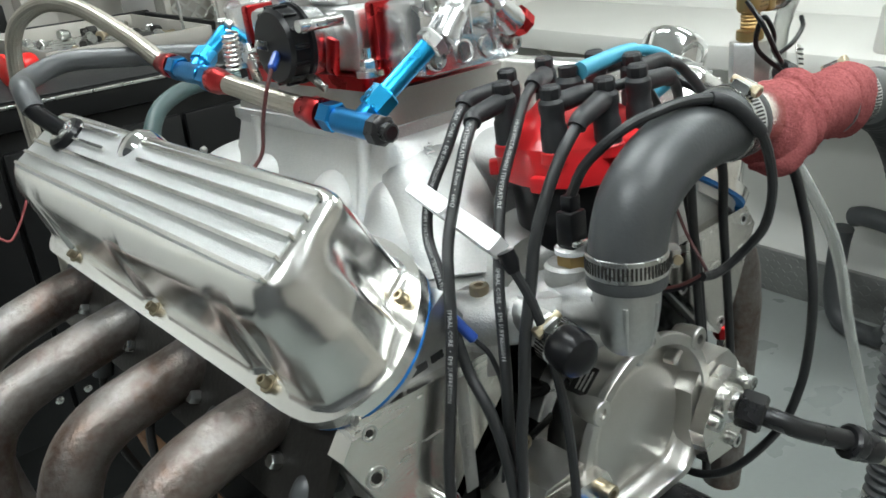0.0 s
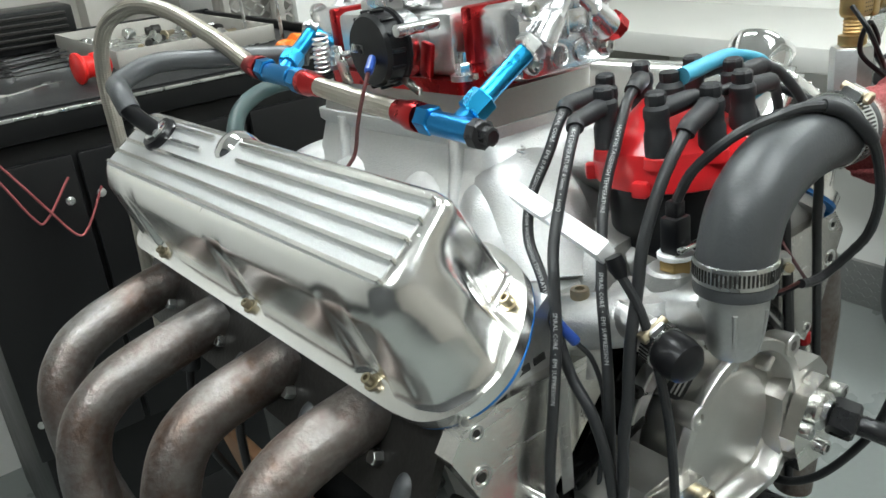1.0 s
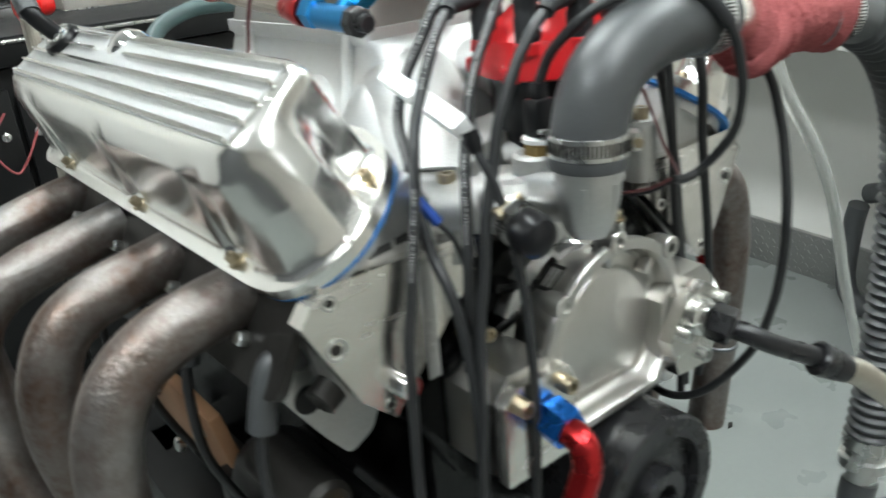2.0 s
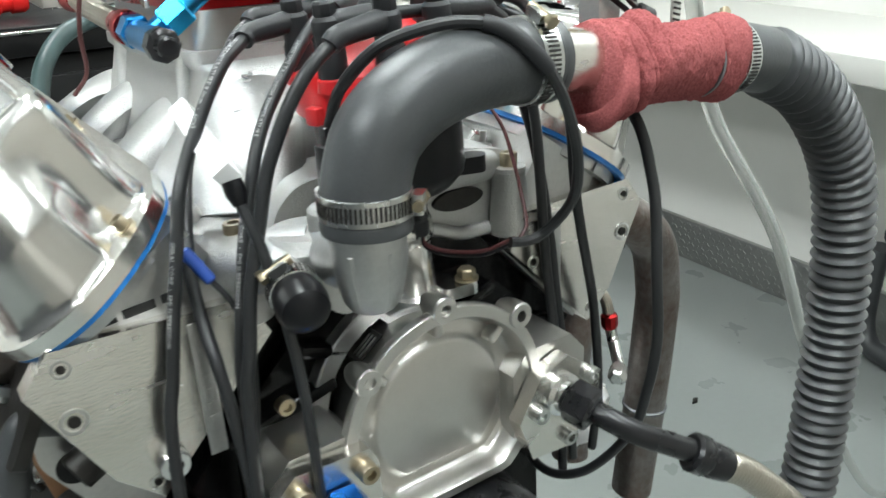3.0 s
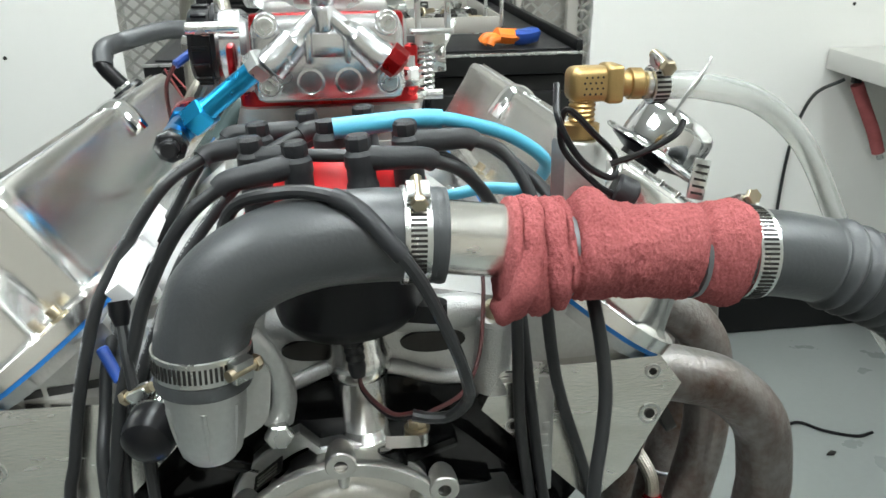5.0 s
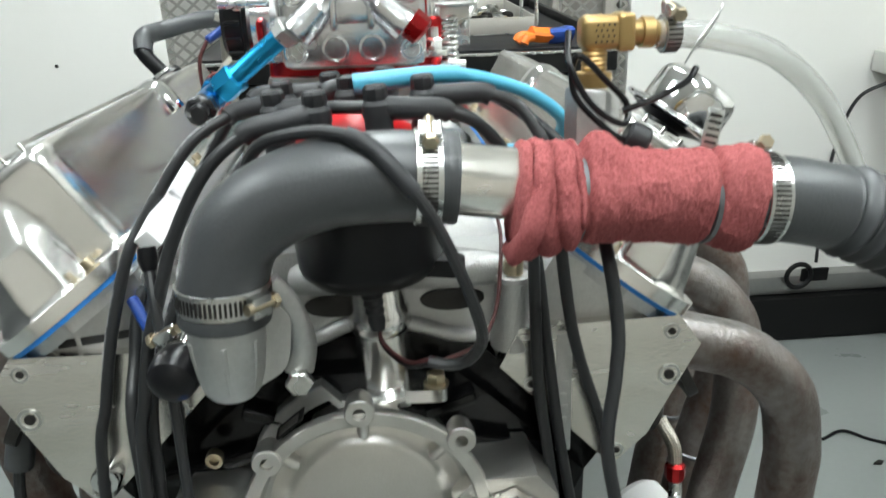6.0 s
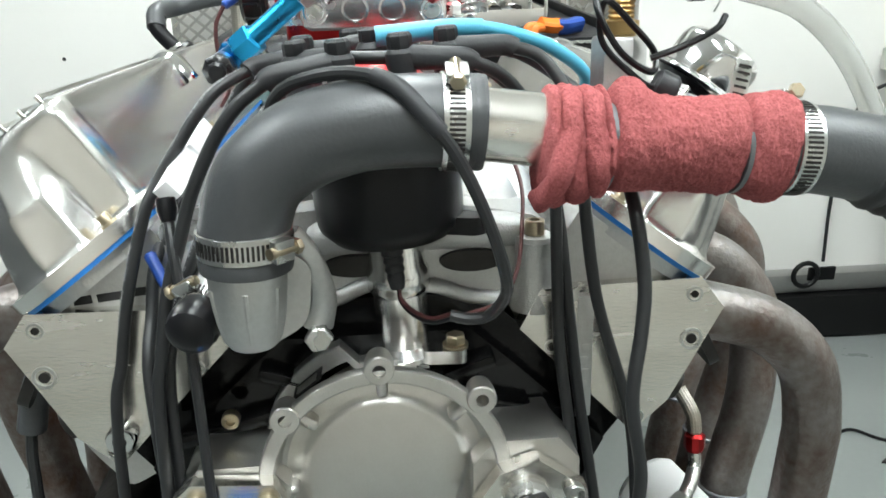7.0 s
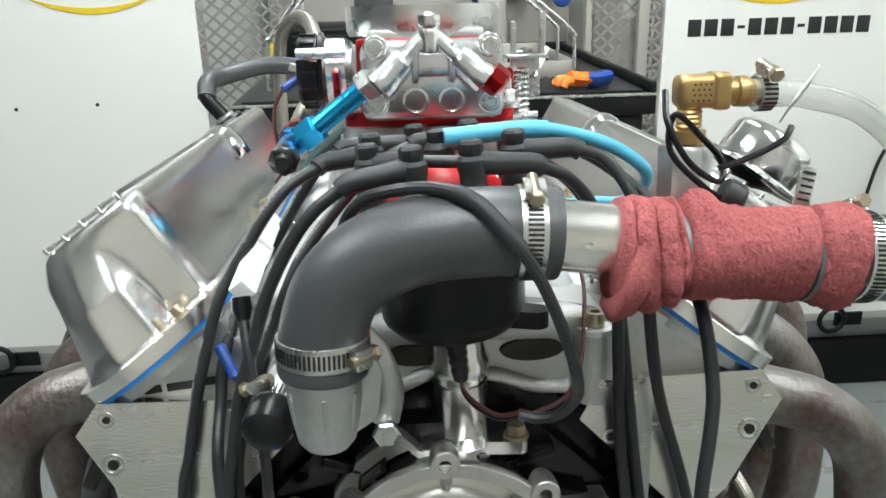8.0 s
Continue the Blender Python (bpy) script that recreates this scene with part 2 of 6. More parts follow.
def hexbolt(p, d, r, h, bore=0.0):
    """A hexagon head standing on p, along d; with a bore it is a socket head."""
    if bore:
        return lathe(p, d, [(r, 0), (r, h * 0.9), (r * 0.92, h), (bore, h), (bore * 0.98, h * 0.45), (0.0, h * 0.4)], 16)
    bm = lathe(p, d, [(r * 0.95, 0), (r, h * 0.1), (r, h * 0.82), (r * 0.84, h)], 6)
    return bm


def smooth_path(pts, sub=6):
    P = [Vector(p) for p in pts]
    P = [P[0] * 2 - P[1]] + P + [P[-1] * 2 - P[-2]]
    out = []
    for i in range(1, len(P) - 2):
        a, b, c, d = P[i - 1:i + 3]
        for k in range(sub):
            t = k / sub
            out.append(0.5 * ((2 * b) + (c - a) * t + (2 * a - 5 * b + 4 * c - d) * t * t + (3 * b - a - 3 * c + d) * t ** 3))
    out.append(P[-2])
    return out


def sweep(path, rad, seg=12, flat=None, caps=True):
    """A tube along a path; rad is a number or a function of (0..1 along the path, angle)."""
    bm = bmesh.new()
    n = len(path)
    t0 = (path[1] - path[0]).normalized()
    x, y, _ = basis(t0)
    rings = []
    lens = [0.0]
    for a, b in zip(path, path[1:]):
        lens.append(lens[-1] + (b - a).length)
    for i, p in enumerate(path):
        t = (path[min(i + 1, n - 1)] - path[max(i - 1, 0)]).normalized()
        x = (x - t * x.dot(t)).normalized()
        y = t.cross(x)
        ring = []
        for k in range(seg):
            a = 2 * math.pi * k / seg
            r = rad(lens[i] / lens[-1], a) if callable(rad) else rad
            fx, fy = flat or (1, 1)
            ring.append(bm.verts.new(p + (x * math.cos(a) * fx + y * math.sin(a) * fy) * r))
        rings.append(ring)
    for a, b in zip(rings, rings[1:]):
        for k in range(seg):
            bm.faces.new((a[k], a[(k + 1) % seg], b[(k + 1) % seg], b[k]))
    if caps:
        bm.faces.new(rings[0][::-1])
        bm.faces.new(rings[-1])
    return bm


def tube(pts, rad, seg=12, sub=6, flat=None):
    return sweep(smooth_path(pts, sub), rad, seg, flat)


def braid(pts, r):
    """A braided hose: crossing strands stand proud of the tube."""
    path = smooth_path(pts, 12)
    lens = [0.0]
    for a, b in zip(path, path[1:]):
        lens.append(lens[-1] + (b - a).length)
    n = int(lens[-1] / 0.0009)
    fine, i = [], 0
    for k in range(n + 1):
        d = lens[-1] * k / n
        while i < len(lens) - 2 and lens[i + 1] < d:
            i += 1
        fine.append(path[i].lerp(path[i + 1], (d - lens[i]) / max(lens[i + 1] - lens[i], 1e-9)))
    w = lens[-1] / 0.0050 * 2 * math.pi
    return sweep(fine, lambda u, a: r + 0.00035 * math.sin(8 * a + w * u) * math.sin(8 * a - w * u), 32)


def prism(poly, m, depth, bev=0.0, seg=2):
    """A flat polygon (x, y) in the frame m, made thick along m's z by depth."""
    bm = bmesh.new()
    lo = [bm.verts.new((x, y, 0)) for x, y in poly]
    hi = [bm.verts.new((x, y, depth)) for x, y in poly]
    bm.faces.new(lo[::-1])
    bm.faces.new(hi)
    for i in range(len(poly)):
        j = (i + 1) % len(poly)
        bm.faces.new((lo[i], lo[j], hi[j], hi[i]))
    bevelled(bm, bev, seg)
    bm.transform(m)
    return bm


def axes(o, x, y, z):
    m = Matrix.Identity(4)
    for i, v in enumerate((x, y, z)):
        for k in range(3):
            m[k][i] = v[k]
    m.translation = Vector(o)
    return m


def rounded(poly, rad, seg=4):
    """The polygon with its corners rounded; rad is a number or a list."""
    out, n = [], len(poly)
    for i in range(n):
        p, a, b = Vector(poly[i]), Vector(poly[i - 1]), Vector(poly[(i + 1) % n])
        r = rad[i] if isinstance(rad, (list, tuple)) else rad
        u, v = (a - p), (b - p)
        r = min(r, u.length * 0.45, v.length * 0.45)
        u, v = u.normalized() * r, v.normalized() * r
        for k in range(seg + 1):
            t = k / seg
            out.append(tuple((p + u) * (1 - t) ** 2 + p * 2 * t * (1 - t) + (p + v) * t ** 2))
    return out


def loft(loops, cap=(True, True)):
    bm = bmesh.new()
    rings = [[bm.verts.new(p) for p in lp] for lp in loops]
    n = len(rings[0])
    for a, b in zip(rings, rings[1:]):
        for k in range(n):
            bm.faces.new((a[k], a[(k + 1) % n], b[(k + 1) % n], b[k]))
    if cap[0]:
        bm.faces.new(rings[0][::-1])
    if cap[1]:
        bm.faces.new(rings[-1])
    return bm


def circle(r, seg=32, c=(0, 0), a0=0.0, a1=360.0):
    n = seg if a1 - a0 >= 360 else seg + 1
    return [(c[0] + r * math.cos(radians(a0 + (a1 - a0) * i / seg)), c[1] + r * math.sin(radians(a0 + (a1 - a0) * i / seg))) for i in range(n)]


def mirrored(bm):
    bm.transform(Matrix.Diagonal((-1, 1, 1, 1)))
    bmesh.ops.reverse_faces(bm, faces=bm.faces)
    return bm


FRONT = lambda y: axes((0, y, 0), (1, 0, 0), (0, 0, 1), (0, -1, 0))   # draw in x and z; thickness towards the front

# ---------------------------------------------------------------- the room (room frame, metres)
X0, X1, Y0, Y1, ZC = -2.6, 2.3, -2.6, 2.1, 2.9
struct("floor", box(((X0 + X1) / 2, 0.45, -0.05), (X1 - X0 + 0.3, 6.5, 0.1)), FLOORPAINT, "grey painted concrete floor, scuffed", "floor")
struct("ceiling", box(((X0 + X1) / 2, 0.45, ZC + 0.05), (X1 - X0 + 0.3, 6.5, 0.1)), CEILPAINT, "plain white ceiling", "ceiling")
struct("wall_east", box((X1 + 0.05, (Y0 + Y1) / 2, ZC / 2), (0.1, Y1 - Y0 + 0.2, ZC)), WALLPAINT, "white painted wall behind the counter", "wall")
# west and south walls are unseen, added to shape what the metal reflects
struct("wall_west", box((X0 - 0.05, (Y0 + Y1) / 2, ZC / 2), (0.1, Y1 - Y0 + 0.2, ZC)), GREYWALL, "unseen dark grey wall, added to darken the metal's reflections", "wall")
struct("wall_south", box(((X0 + X1) / 2, Y0 - 0.05, ZC / 2), (X1 - X0, 0.1, ZC)), BEIGEWALL, "unseen beige wall, added to warm the metal's reflections", "wall")
# the north wall has a wide opening closed by expanded metal
OX0, OX1, OZ0, OZ1 = -0.60, 0.85, 0.30, 2.3
wn = merge(box(((X0 + OX0) / 2, Y1 + 0.05, ZC / 2), (OX0 - X0, 0.1, ZC)), box(((X1 + OX1) / 2, Y1 + 0.05, ZC / 2), (X1 - OX1, 0.1, ZC)),
           box(((OX0 + OX1) / 2, Y1 + 0.05, OZ0 / 2), (OX1 - OX0, 0.1, OZ0)), box(((OX0 + OX1) / 2, Y1 + 0.05, (OZ1 + ZC) / 2), (OX1 - OX0, 0.1, ZC - OZ1)))
struct("wall_north", wn, WALLPAINT, "white painted wall with a mesh-covered opening", "wall")
# the niche behind the mesh
struct("backdrop", merge(box(((OX0 + OX1) / 2, 3.0, 1.3), (2.4, 0.06, 2.6)), box((-0.95, 2.6, 1.3), (0.06, 0.8, 2.6)), box((1.2, 2.6, 1.3), (0.06, 0.8, 2.6)),
                         box((0.125, 2.6, 2.62), (2.2, 0.8, 0.06))), WALLPAINT, "pale wall of the room behind the mesh", "wall")
# expanded metal: diamonds of flat strands
bm = bmesh.new()
pw, ph, sw = 0.048, 0.021, 0.0075
x, row = OX0, 0


def strand(bm, a, b, w, y, th=0.003):
    d = (Vector(b) - Vector(a)).normalized()
    nrm = Vector((-d.z, 0, d.x)) * w / 2
    q = [Vector(a) + nrm, Vector(b) + nrm, Vector(b) - nrm, Vector(a) - nrm]
    f = [bm.verts.new(v + Vector((0, -th, 0))) for v in q]
    k = [bm.verts.new(v + Vector((0, th, 0))) for v in q]
    bm.faces.new(f)
    bm.faces.new(k[::-1])
    for i in range(4):
        bm.faces.new((f[i], k[i], k[(i + 1) % 4], f[(i + 1) % 4]))


for zone in ((-0.60, -0.30), (0.60, 0.85)):
    nx = int((zone[1] - zone[0]) / pw)
    for iz in range(int((1.75 - 0.62) / ph)):
        for ix in range(nx):
            xa = zone[0] + ix * pw
            za = 0.62 + iz * ph
            up = 1 if iz % 2 == 0 else -1
            lo, hi = (za, za + ph) if up == 1 else (za + ph, za)
            strand(bm, (xa, Y1 + 0.01, lo), (xa + pw / 2, Y1 + 0.01, hi), sw, 0)
            strand(bm, (xa + pw / 2, Y1 + 0.01, hi), (xa + pw, Y1 + 0.01, lo), sw, 0)
me = bpy.data.meshes.new("mesh_grille")
bm.to_mesh(me)
bm.free()
me.materials.append(LATTICE)
grille = new("mesh_grille", me)
tagged(grille, "galvanised expanded metal mesh in the wall opening", "mesh grille", "", "structure")
SPACE[grille.name], BASE[grille.name] = ROOM, Vector((0, 0, 0))
for px, pwid in ((0.775, 0.035), (-0.285, 0.03), (0.6, 0.02)):
    struct("trim", box((px, Y1 - 0.012, 1.15), (pwid, 0.03, 1.7), 0.003), PANELGREY, "grey steel upright of the mesh opening", "post")
# cabinet with rounded duct pieces behind the mesh
cab = thing("equipment_cabinet", "pale grey metal cabinet behind the mesh opening", "cabinet", (0.1, 2.75, 0), ROOM)
part("body", box((0.1, 2.75, 0.85), (1.1, 0.35, 1.7), 0.01), PANELGREY, cab)
# thin dark box standing just proud of the cabinet's front
part("dark_panel", box((-0.07, 2.565, 1.30), (0.14, 0.02, 0.3), 0.004), DARKPANEL, cab, "dark panel on the cabinet's front")

# counter along the east wall
ctr = thing("counter", "grey laminate counter on the east wall", "counter", (1.98, 0.6, 0.98), ROOM)
part("worktop", box((1.99, 0.45, 1.005), (0.62, 3.28, 0.07), 0.006), COUNTER, ctr)
for by in (-0.8, 0.5, 1.7):
    part("bracket", prism([(0, 0), (0.45, 0), (0.45, -0.04), (0.04, -0.35), (0, -0.35)], axes((2.295, by, 0.97), (-1, 0, 0), (0, 0, 1), (0, 1, 0)), 0.03, 0.003), PANELGREY, ctr)
# tread-plate kick rails
bbm = box((X1 - 0.012, 0.3, 0.085), (0.024, 3.6, 0.17), 0.003)
struct("baseboard", bbm, TREAD, "scuffed metal tread-plate kick rail along the wall", "baseboard")
bm = bmesh.new()
random.seed(4)
for iy in range(150):
    for iz in range(6):
        c = Vector((X1 - 0.025, -1.45 + iy * 0.0235, 0.018 + iz * 0.027))
        b = box(c, (0.003, 0.018, 0.005), 0.0, (45 if (iy + iz) % 2 else -45, 0, 0))
        me = bpy.data.meshes.new("t")
        b.to_mesh(me)
        b.free()
        bm.from_mesh(me)
        bpy.data.meshes.remove(me)
me = bpy.data.meshes.new("tread_bars")
bm.to_mesh(me)
bm.free()
me.materials.append(TREAD)
ob = new("tread_bars", me)
ob.parent = bpy.data.objects["baseboard"]
ob["kind"] = "stuff"

# ceiling lights
for lx, ly in ((-1.35, -0.2), (0.0, -0.9), (0.0, 1.0), (1.35, -0.2)):
    cl = thing("ceiling_light", "long white ceiling light with a glowing diffuser", "ceiling light", (lx, ly, ZC), ROOM, "ceiling lights")
    part("housing", box((lx, ly, ZC - 0.03), (0.34, 1.24, 0.06), 0.01), CEILPAINT, cl)
    part("diffuser", box((lx, ly, ZC - 0.068), (0.28, 1.18, 0.014), 0.004), LAMPGLOW, cl, "glowing white diffuser")

# the black tool chest behind the engine
TZ, CY0, CY1, CX0, CX1 = 1.218, 1.155, 2.04, -0.34, 0.52
cxm, cym = (CX0 + CX1) / 2, (CY0 + CY1) / 2
chest = thing("tool_chest", "black steel tool chest with a rubber-matted top", "tool chest", (cxm, cym, 0), ROOM)
part("body", box((cxm, cym + 0.01, TZ / 2 - 0.025), (CX1 - CX0 - 0.03, CY1 - CY0 - 0.04, TZ - 0.05), 0.006), BLACKBOX, chest)
part("lid", box((cxm, cym, TZ - 0.022), (CX1 - CX0, CY1 - CY0, 0.044), 0.004), BLACKBOX, chest)
part("lid_trim", box((cxm, CY0 - 0.002, TZ - 0.002), (CX1 - CX0, 0.006, 0.006), 0.002), ZINC, chest, "bright metal edge strip")
part("mat", box((cxm, cym, TZ + 0.002), (CX1 - CX0 - 0.04, CY1 - CY0 - 0.04, 0.004), 0.001), BOXTOP, chest)
part("rear_lip", box((cxm, CY1 - 0.01, TZ + 0.012), (CX1 - CX0, 0.014, 0.03), 0.003), BLACKBOX, chest)
part("side_lip", box((CX1 - 0.008, cym, TZ + 0.010), (0.014, CY1 - CY0, 0.026), 0.003), BLACKBOX, chest)
for px, pw_ in ((-0.235, 0.20), (0.035, 0.32), (0.355, 0.30)):
    pn = part("front_panel", box((px, CY0 + 0.008, TZ - 0.36), (pw_, 0.012, 0.56), 0.004), BLACKBOX, chest)
    for bx in (-1, 1):
        for bz in (0.20, -0.20):
            part("rivet", lathe((px + bx * (pw_ / 2 - 0.022), CY0 + 0.003, TZ - 0.36 + bz), (0, -1, 0), [(0.0085, 0), (0.0078, 0.003), (0.004, 0.005), (0.0, 0.006)], 12), ZINC, pn)

# ---------------------------------------------------------------- the engine (engine frame: x across, y to the rear, z up)
# -- block
blk = thing("engine_block", "gloss black painted V8 engine block", "engine block", (0, 0.2, 0.70))
prof = [(-0.150, 0.972), (-0.083, 1.0445), (-0.062, 1.064), (0.062, 1.064), (0.083, 1.0445), (0.150, 0.972), (0.118, 0.93), (0.118, 0.74), (-0.118, 0.74), (-0.118, 0.93)]
part("casting", prism(prof, FRONT(0.49), 0.472, 0.004), BLOCKBLACK, blk)
part("front_wall", prism([(-0.138, 0.965), (-0.080, 1.022), (-0.055, 1.045), (0.055, 1.045), (0.080, 1.022), (0.138, 0.965), (0.105, 0.90), (-0.105, 0.90)], FRONT(0.02), 0.012, 0.003), BLOCKBLACK, blk)
for sx in (-1, 1):
    part("rib", box((sx * 0.083, 0.004, 0.995), (0.07, 0.014, 0.009), 0.003, (0, sx * 14, 0)), BLOCKBLACK, blk)
    part("rib", box((sx * 0.045, 0.004, 1.02), (0.05, 0.012, 0.008), 0.003, (0, sx * -18, 0)), BLOCKBLACK, blk)
part("oil_pan", box((0, 0.25, 0.70), (0.22, 0.47, 0.13), 0.02), BLACKBOX, blk, "black steel oil pan")
part("distributor_pad", lathe((0.017, 0.018, 1.0), (0, 0, 1), [(0.03, 0), (0.03, 0.02), (0.026, 0.026)], 24), BLOCKBLACK, blk)
# -- stand
stand = thing("engine_stand", "black steel test stand carrying the engine", "engine stand", (0, 0.3, 0), ROOM)
for sx in (-1, 1):
    for yy in (0.12, 0.5):
        part("leg", box((sx * 0.2, yy, 0.40), (0.06, 0.06, 0.80), 0.004), BLACKBOX, stand)
    part("side_rail", box((sx * 0.2, 0.3, 0.78), (0.06, 0.6, 0.06), 0.004), BLACKBOX, stand)
part("cross_rail", box((0, 0.12, 0.78), (0.4, 0.06, 0.06), 0.004), BLACKBOX, stand)
part("cross_rail", box((0, 0.5, 0.78), (0.4, 0.06, 0.06), 0.004), BLACKBOX, stand)

# -- cylinder heads and valve covers; sx = -1 and 1 give the two banks
SLOPE = radians(36)


def bank(sx):
    """Frame of a valve-cover rail: x along the slope outwards, y to the rear, z square to it."""
    w = Vector((sx * math.cos(SLOPE), 0, -math.sin(SLOPE)))
    n = Vector((sx * math.sin(SLOPE), 0, math.cos(SLOPE)))
    return axes((sx * 0.160, 0, 1.0935), w, (0, 1, 0), n)


def place(bm, m):
    bm.transform(m)
    return bm


# the cover's outline in the bank's frame, at its foot and at its crown, from the inner front corner round to the dome
COVER_FOOT = [(-0.0480, 0.040), (-0.0435, 0.0265), (-0.0210, 0.0245), (-0.0150, 0.0060), (0.0078, -0.0035), (0.0240, 0.0010), (0.0375, 0.0120), (0.0435, 0.0300)]
COVER_CROWN = [(-0.0515, 0.034), (-0.0480, 0.0225), (-0.0300, 0.0195), (-0.0150, 0.0185), (-0.0020, 0.0180), (0.0060, 0.0182), (0.0125, 0.0200), (0.0172, 0.0280)]
RAIL_BOLTS = (0.071, 0.233, 0.411)
for yb in RAIL_BOLTS:          # shallow pockets round the bolts of the outer rail
    COVER_FOOT += [(0.0445, yb - 0.019), (0.0390, yb - 0.009), (0.0390, yb + 0.009), (0.0445, yb + 0.019)]
    COVER_CROWN += [(0.0195, yb - 0.019), (0.0195, yb - 0.009), (0.0195, yb + 0.009), (0.0195, yb + 0.019)]
COVER_FOOT += [(0.0435, 0.482), (-0.047, 0.484), (-0.047, 0.305), (-0.047, 0.258)]
COVER_CROWN += [(0.0175, 0.482), (-0.056, 0.478), (-0.054, 0.305), (-0.054, 0.258)]


def cover_loop(f, inset, h):
    """Outline of the cover's body at height h: f from 0 (foot) to 1 (crown)."""
    poly = []
    for i, ((a, b), (c, d)) in enumerate(zip(COVER_FOOT, COVER_CROWN)):
        kink = 0.16 * f / 0.5 if f < 0.5 else 0.16 + 0.84 * (f - 0.5) / 0.5      # faceted front
        wall = 0.66 * f / 0.84 if f < 0.84 else 0.66 + 0.34 * (f - 0.84) / 0.16   # shoulder under the top edge
        x = a + (c - a) * (wall if i >= 7 else f)
        y = b + (d - b) * (kink if 3 <= i <= 7 else f)
        if 8 <= i < 20 and (i - 8) % 4 in (1, 2):
            x = min(x, COVER_FOOT[8][0] + (COVER_CROWN[8][0] - COVER_FOOT[8][0]) * wall - 0.0055 * max(0.0, 1 - 1.5 * f))
        cx, cy = -0.018, 0.25
        x += inset * (1 if x < cx else -1)
        y += inset * (1 if y < cy else -1)
        poly.append((x, y))
    pts = rounded(poly, [0.007, 0.005, 0.006, 0.0035, 0.004, 0.006, 0.006, 0.006] + [0.006] * 12 + [0.016, 0.016, 0.002, 0.002], 5)
    return [(x, y, h) for x, y in pts]


def rail_outline(grow=0.0):
    """The round-nosed outline of a cover's flange, its gasket and the rail under it."""
    poly = [(-0.0585, 0.052), (-0.0545, 0.036), (-0.0495, 0.021), (-0.0340, 0.0050), (-0.0120, -0.0055), (0.0075, -0.0090), (0.0250, -0.0050), (0.0410, 0.0055),
            (0.0515, 0.0220), (0.0545, 0.0450), (0.0545, 0.470), (0.0440, 0.491), (-0.050, 0.492), (-0.060, 0.480)]
    return [(x + grow * (1 if x > 0 else -1), y + grow * (1 if y > 0.25 else -1)) for x, y in rounded(poly, 0.010, 5)]


def valve_cover(sx, label):
    m = bank(sx)
    vc = thing("valve_cover", label, "valve cover", m @ Vector((0, 0.25, 0)), group="valve covers")
    part("gasket", prism(rail_outline(), m @ Matrix.Translation((0, 0, -0.0028)), 0.0028), BLUEGASKET, vc, "bright blue gasket")
    part("flange", prism(rail_outline(0.0006), m, 0.0085, 0.0016, 3), POLISHED, vc)
    steps = [(-0.05, -0.0032, 0.0078), (-0.02, -0.0010, 0.0095), (0.02, 0.0, 0.0125), (0.14, 0, 0.0200), (0.26, 0, 0.0278), (0.40, 0, 0.0362), (0.485, 0, 0.0415), (0.515, 0, 0.0435),
             (0.66, 0, 0.0530), (0.80, 0, 0.0622), (0.86, 0.0, 0.0664), (0.94, 0.0003, 0.0718), (0.985, 0.0016, 0.0762), (1.0, 0.0034, 0.0783), (1.0, 0.0060, 0.0793), (1.0, 0.009, 0.0796)]
    body = place(loft([cover_loop(f, i, h) for f, i, h in steps]), m)
    part("body", body, POLISHED, vc, angle=50)
    part("top_panel", prism(rounded([(-0.0445, 0.030), (0.0105, 0.027), (0.0115, 0.470), (-0.0475, 0.466)], 0.004, 3), m @ Matrix.Translation((0, 0, 0.0795)), 0.0008), CASTPOL, vc, "matt cast panel between the ribs")
    for i in range(5):
        wx = -0.0424 + i * 0.0127
        y0 = 0.0282 - 0.0008 * i
        spans = [(y0, 0.466)] if i > 1 else [(y0, 0.258 - 0.012 * i), (0.305 + 0.008 * i, 0.466)]
        for a, b in spans:
            bm = prism(rounded([(wx - 0.0013, a), (wx + 0.0013, a), (wx + 0.0013, b), (wx - 0.0013, b)], 0.0012, 3), m @ Matrix.Translation((0, 0, 0.0792)), 0.0040, 0.0009, 2)
            part("rib", bm, POLISHED, vc)
    # dome over the middle bolt of the inner rail
    part("dome", place(lathe((-0.041, 0.281, 0.050), (0, 0, 1), [(0.0185, 0), (0.0185, 0.018), (0.0165, 0.026), (0.0115, 0.0325), (0.005, 0.0352), (0, 0.0355)], 20), m), CHROME, vc, "bright polished dome")
    # diamond panel and pockets on the front end
    for wx, yy in ((0.0468, 0.071), (0.0468, 0.233), (0.0468, 0.411), (-0.0287, 0.0140), (-0.0535, 0.22), (-0.0535, 0.42)):
        b = part("bolt", place(merge(hexbolt((wx, yy, 0.0095), (0, 0, 1), 0.0036, 0.0060, 0.0019)), m), GOLDBOLT, vc, "yellow zinc bolt")
        part("washer", place(lathe((wx, yy, 0.0085), (0, 0, 1), [(0.0054, 0), (0.0054, 0.0012), (0.003, 0.0014)], 18), m), GOLDBOLT, b)
    return vc


cover_l = valve_cover(-1, "polished finned aluminium valve cover over four exhaust tubes")
cover_r = valve_cover(1, "polished finned aluminium valve cover carrying a chrome breather")


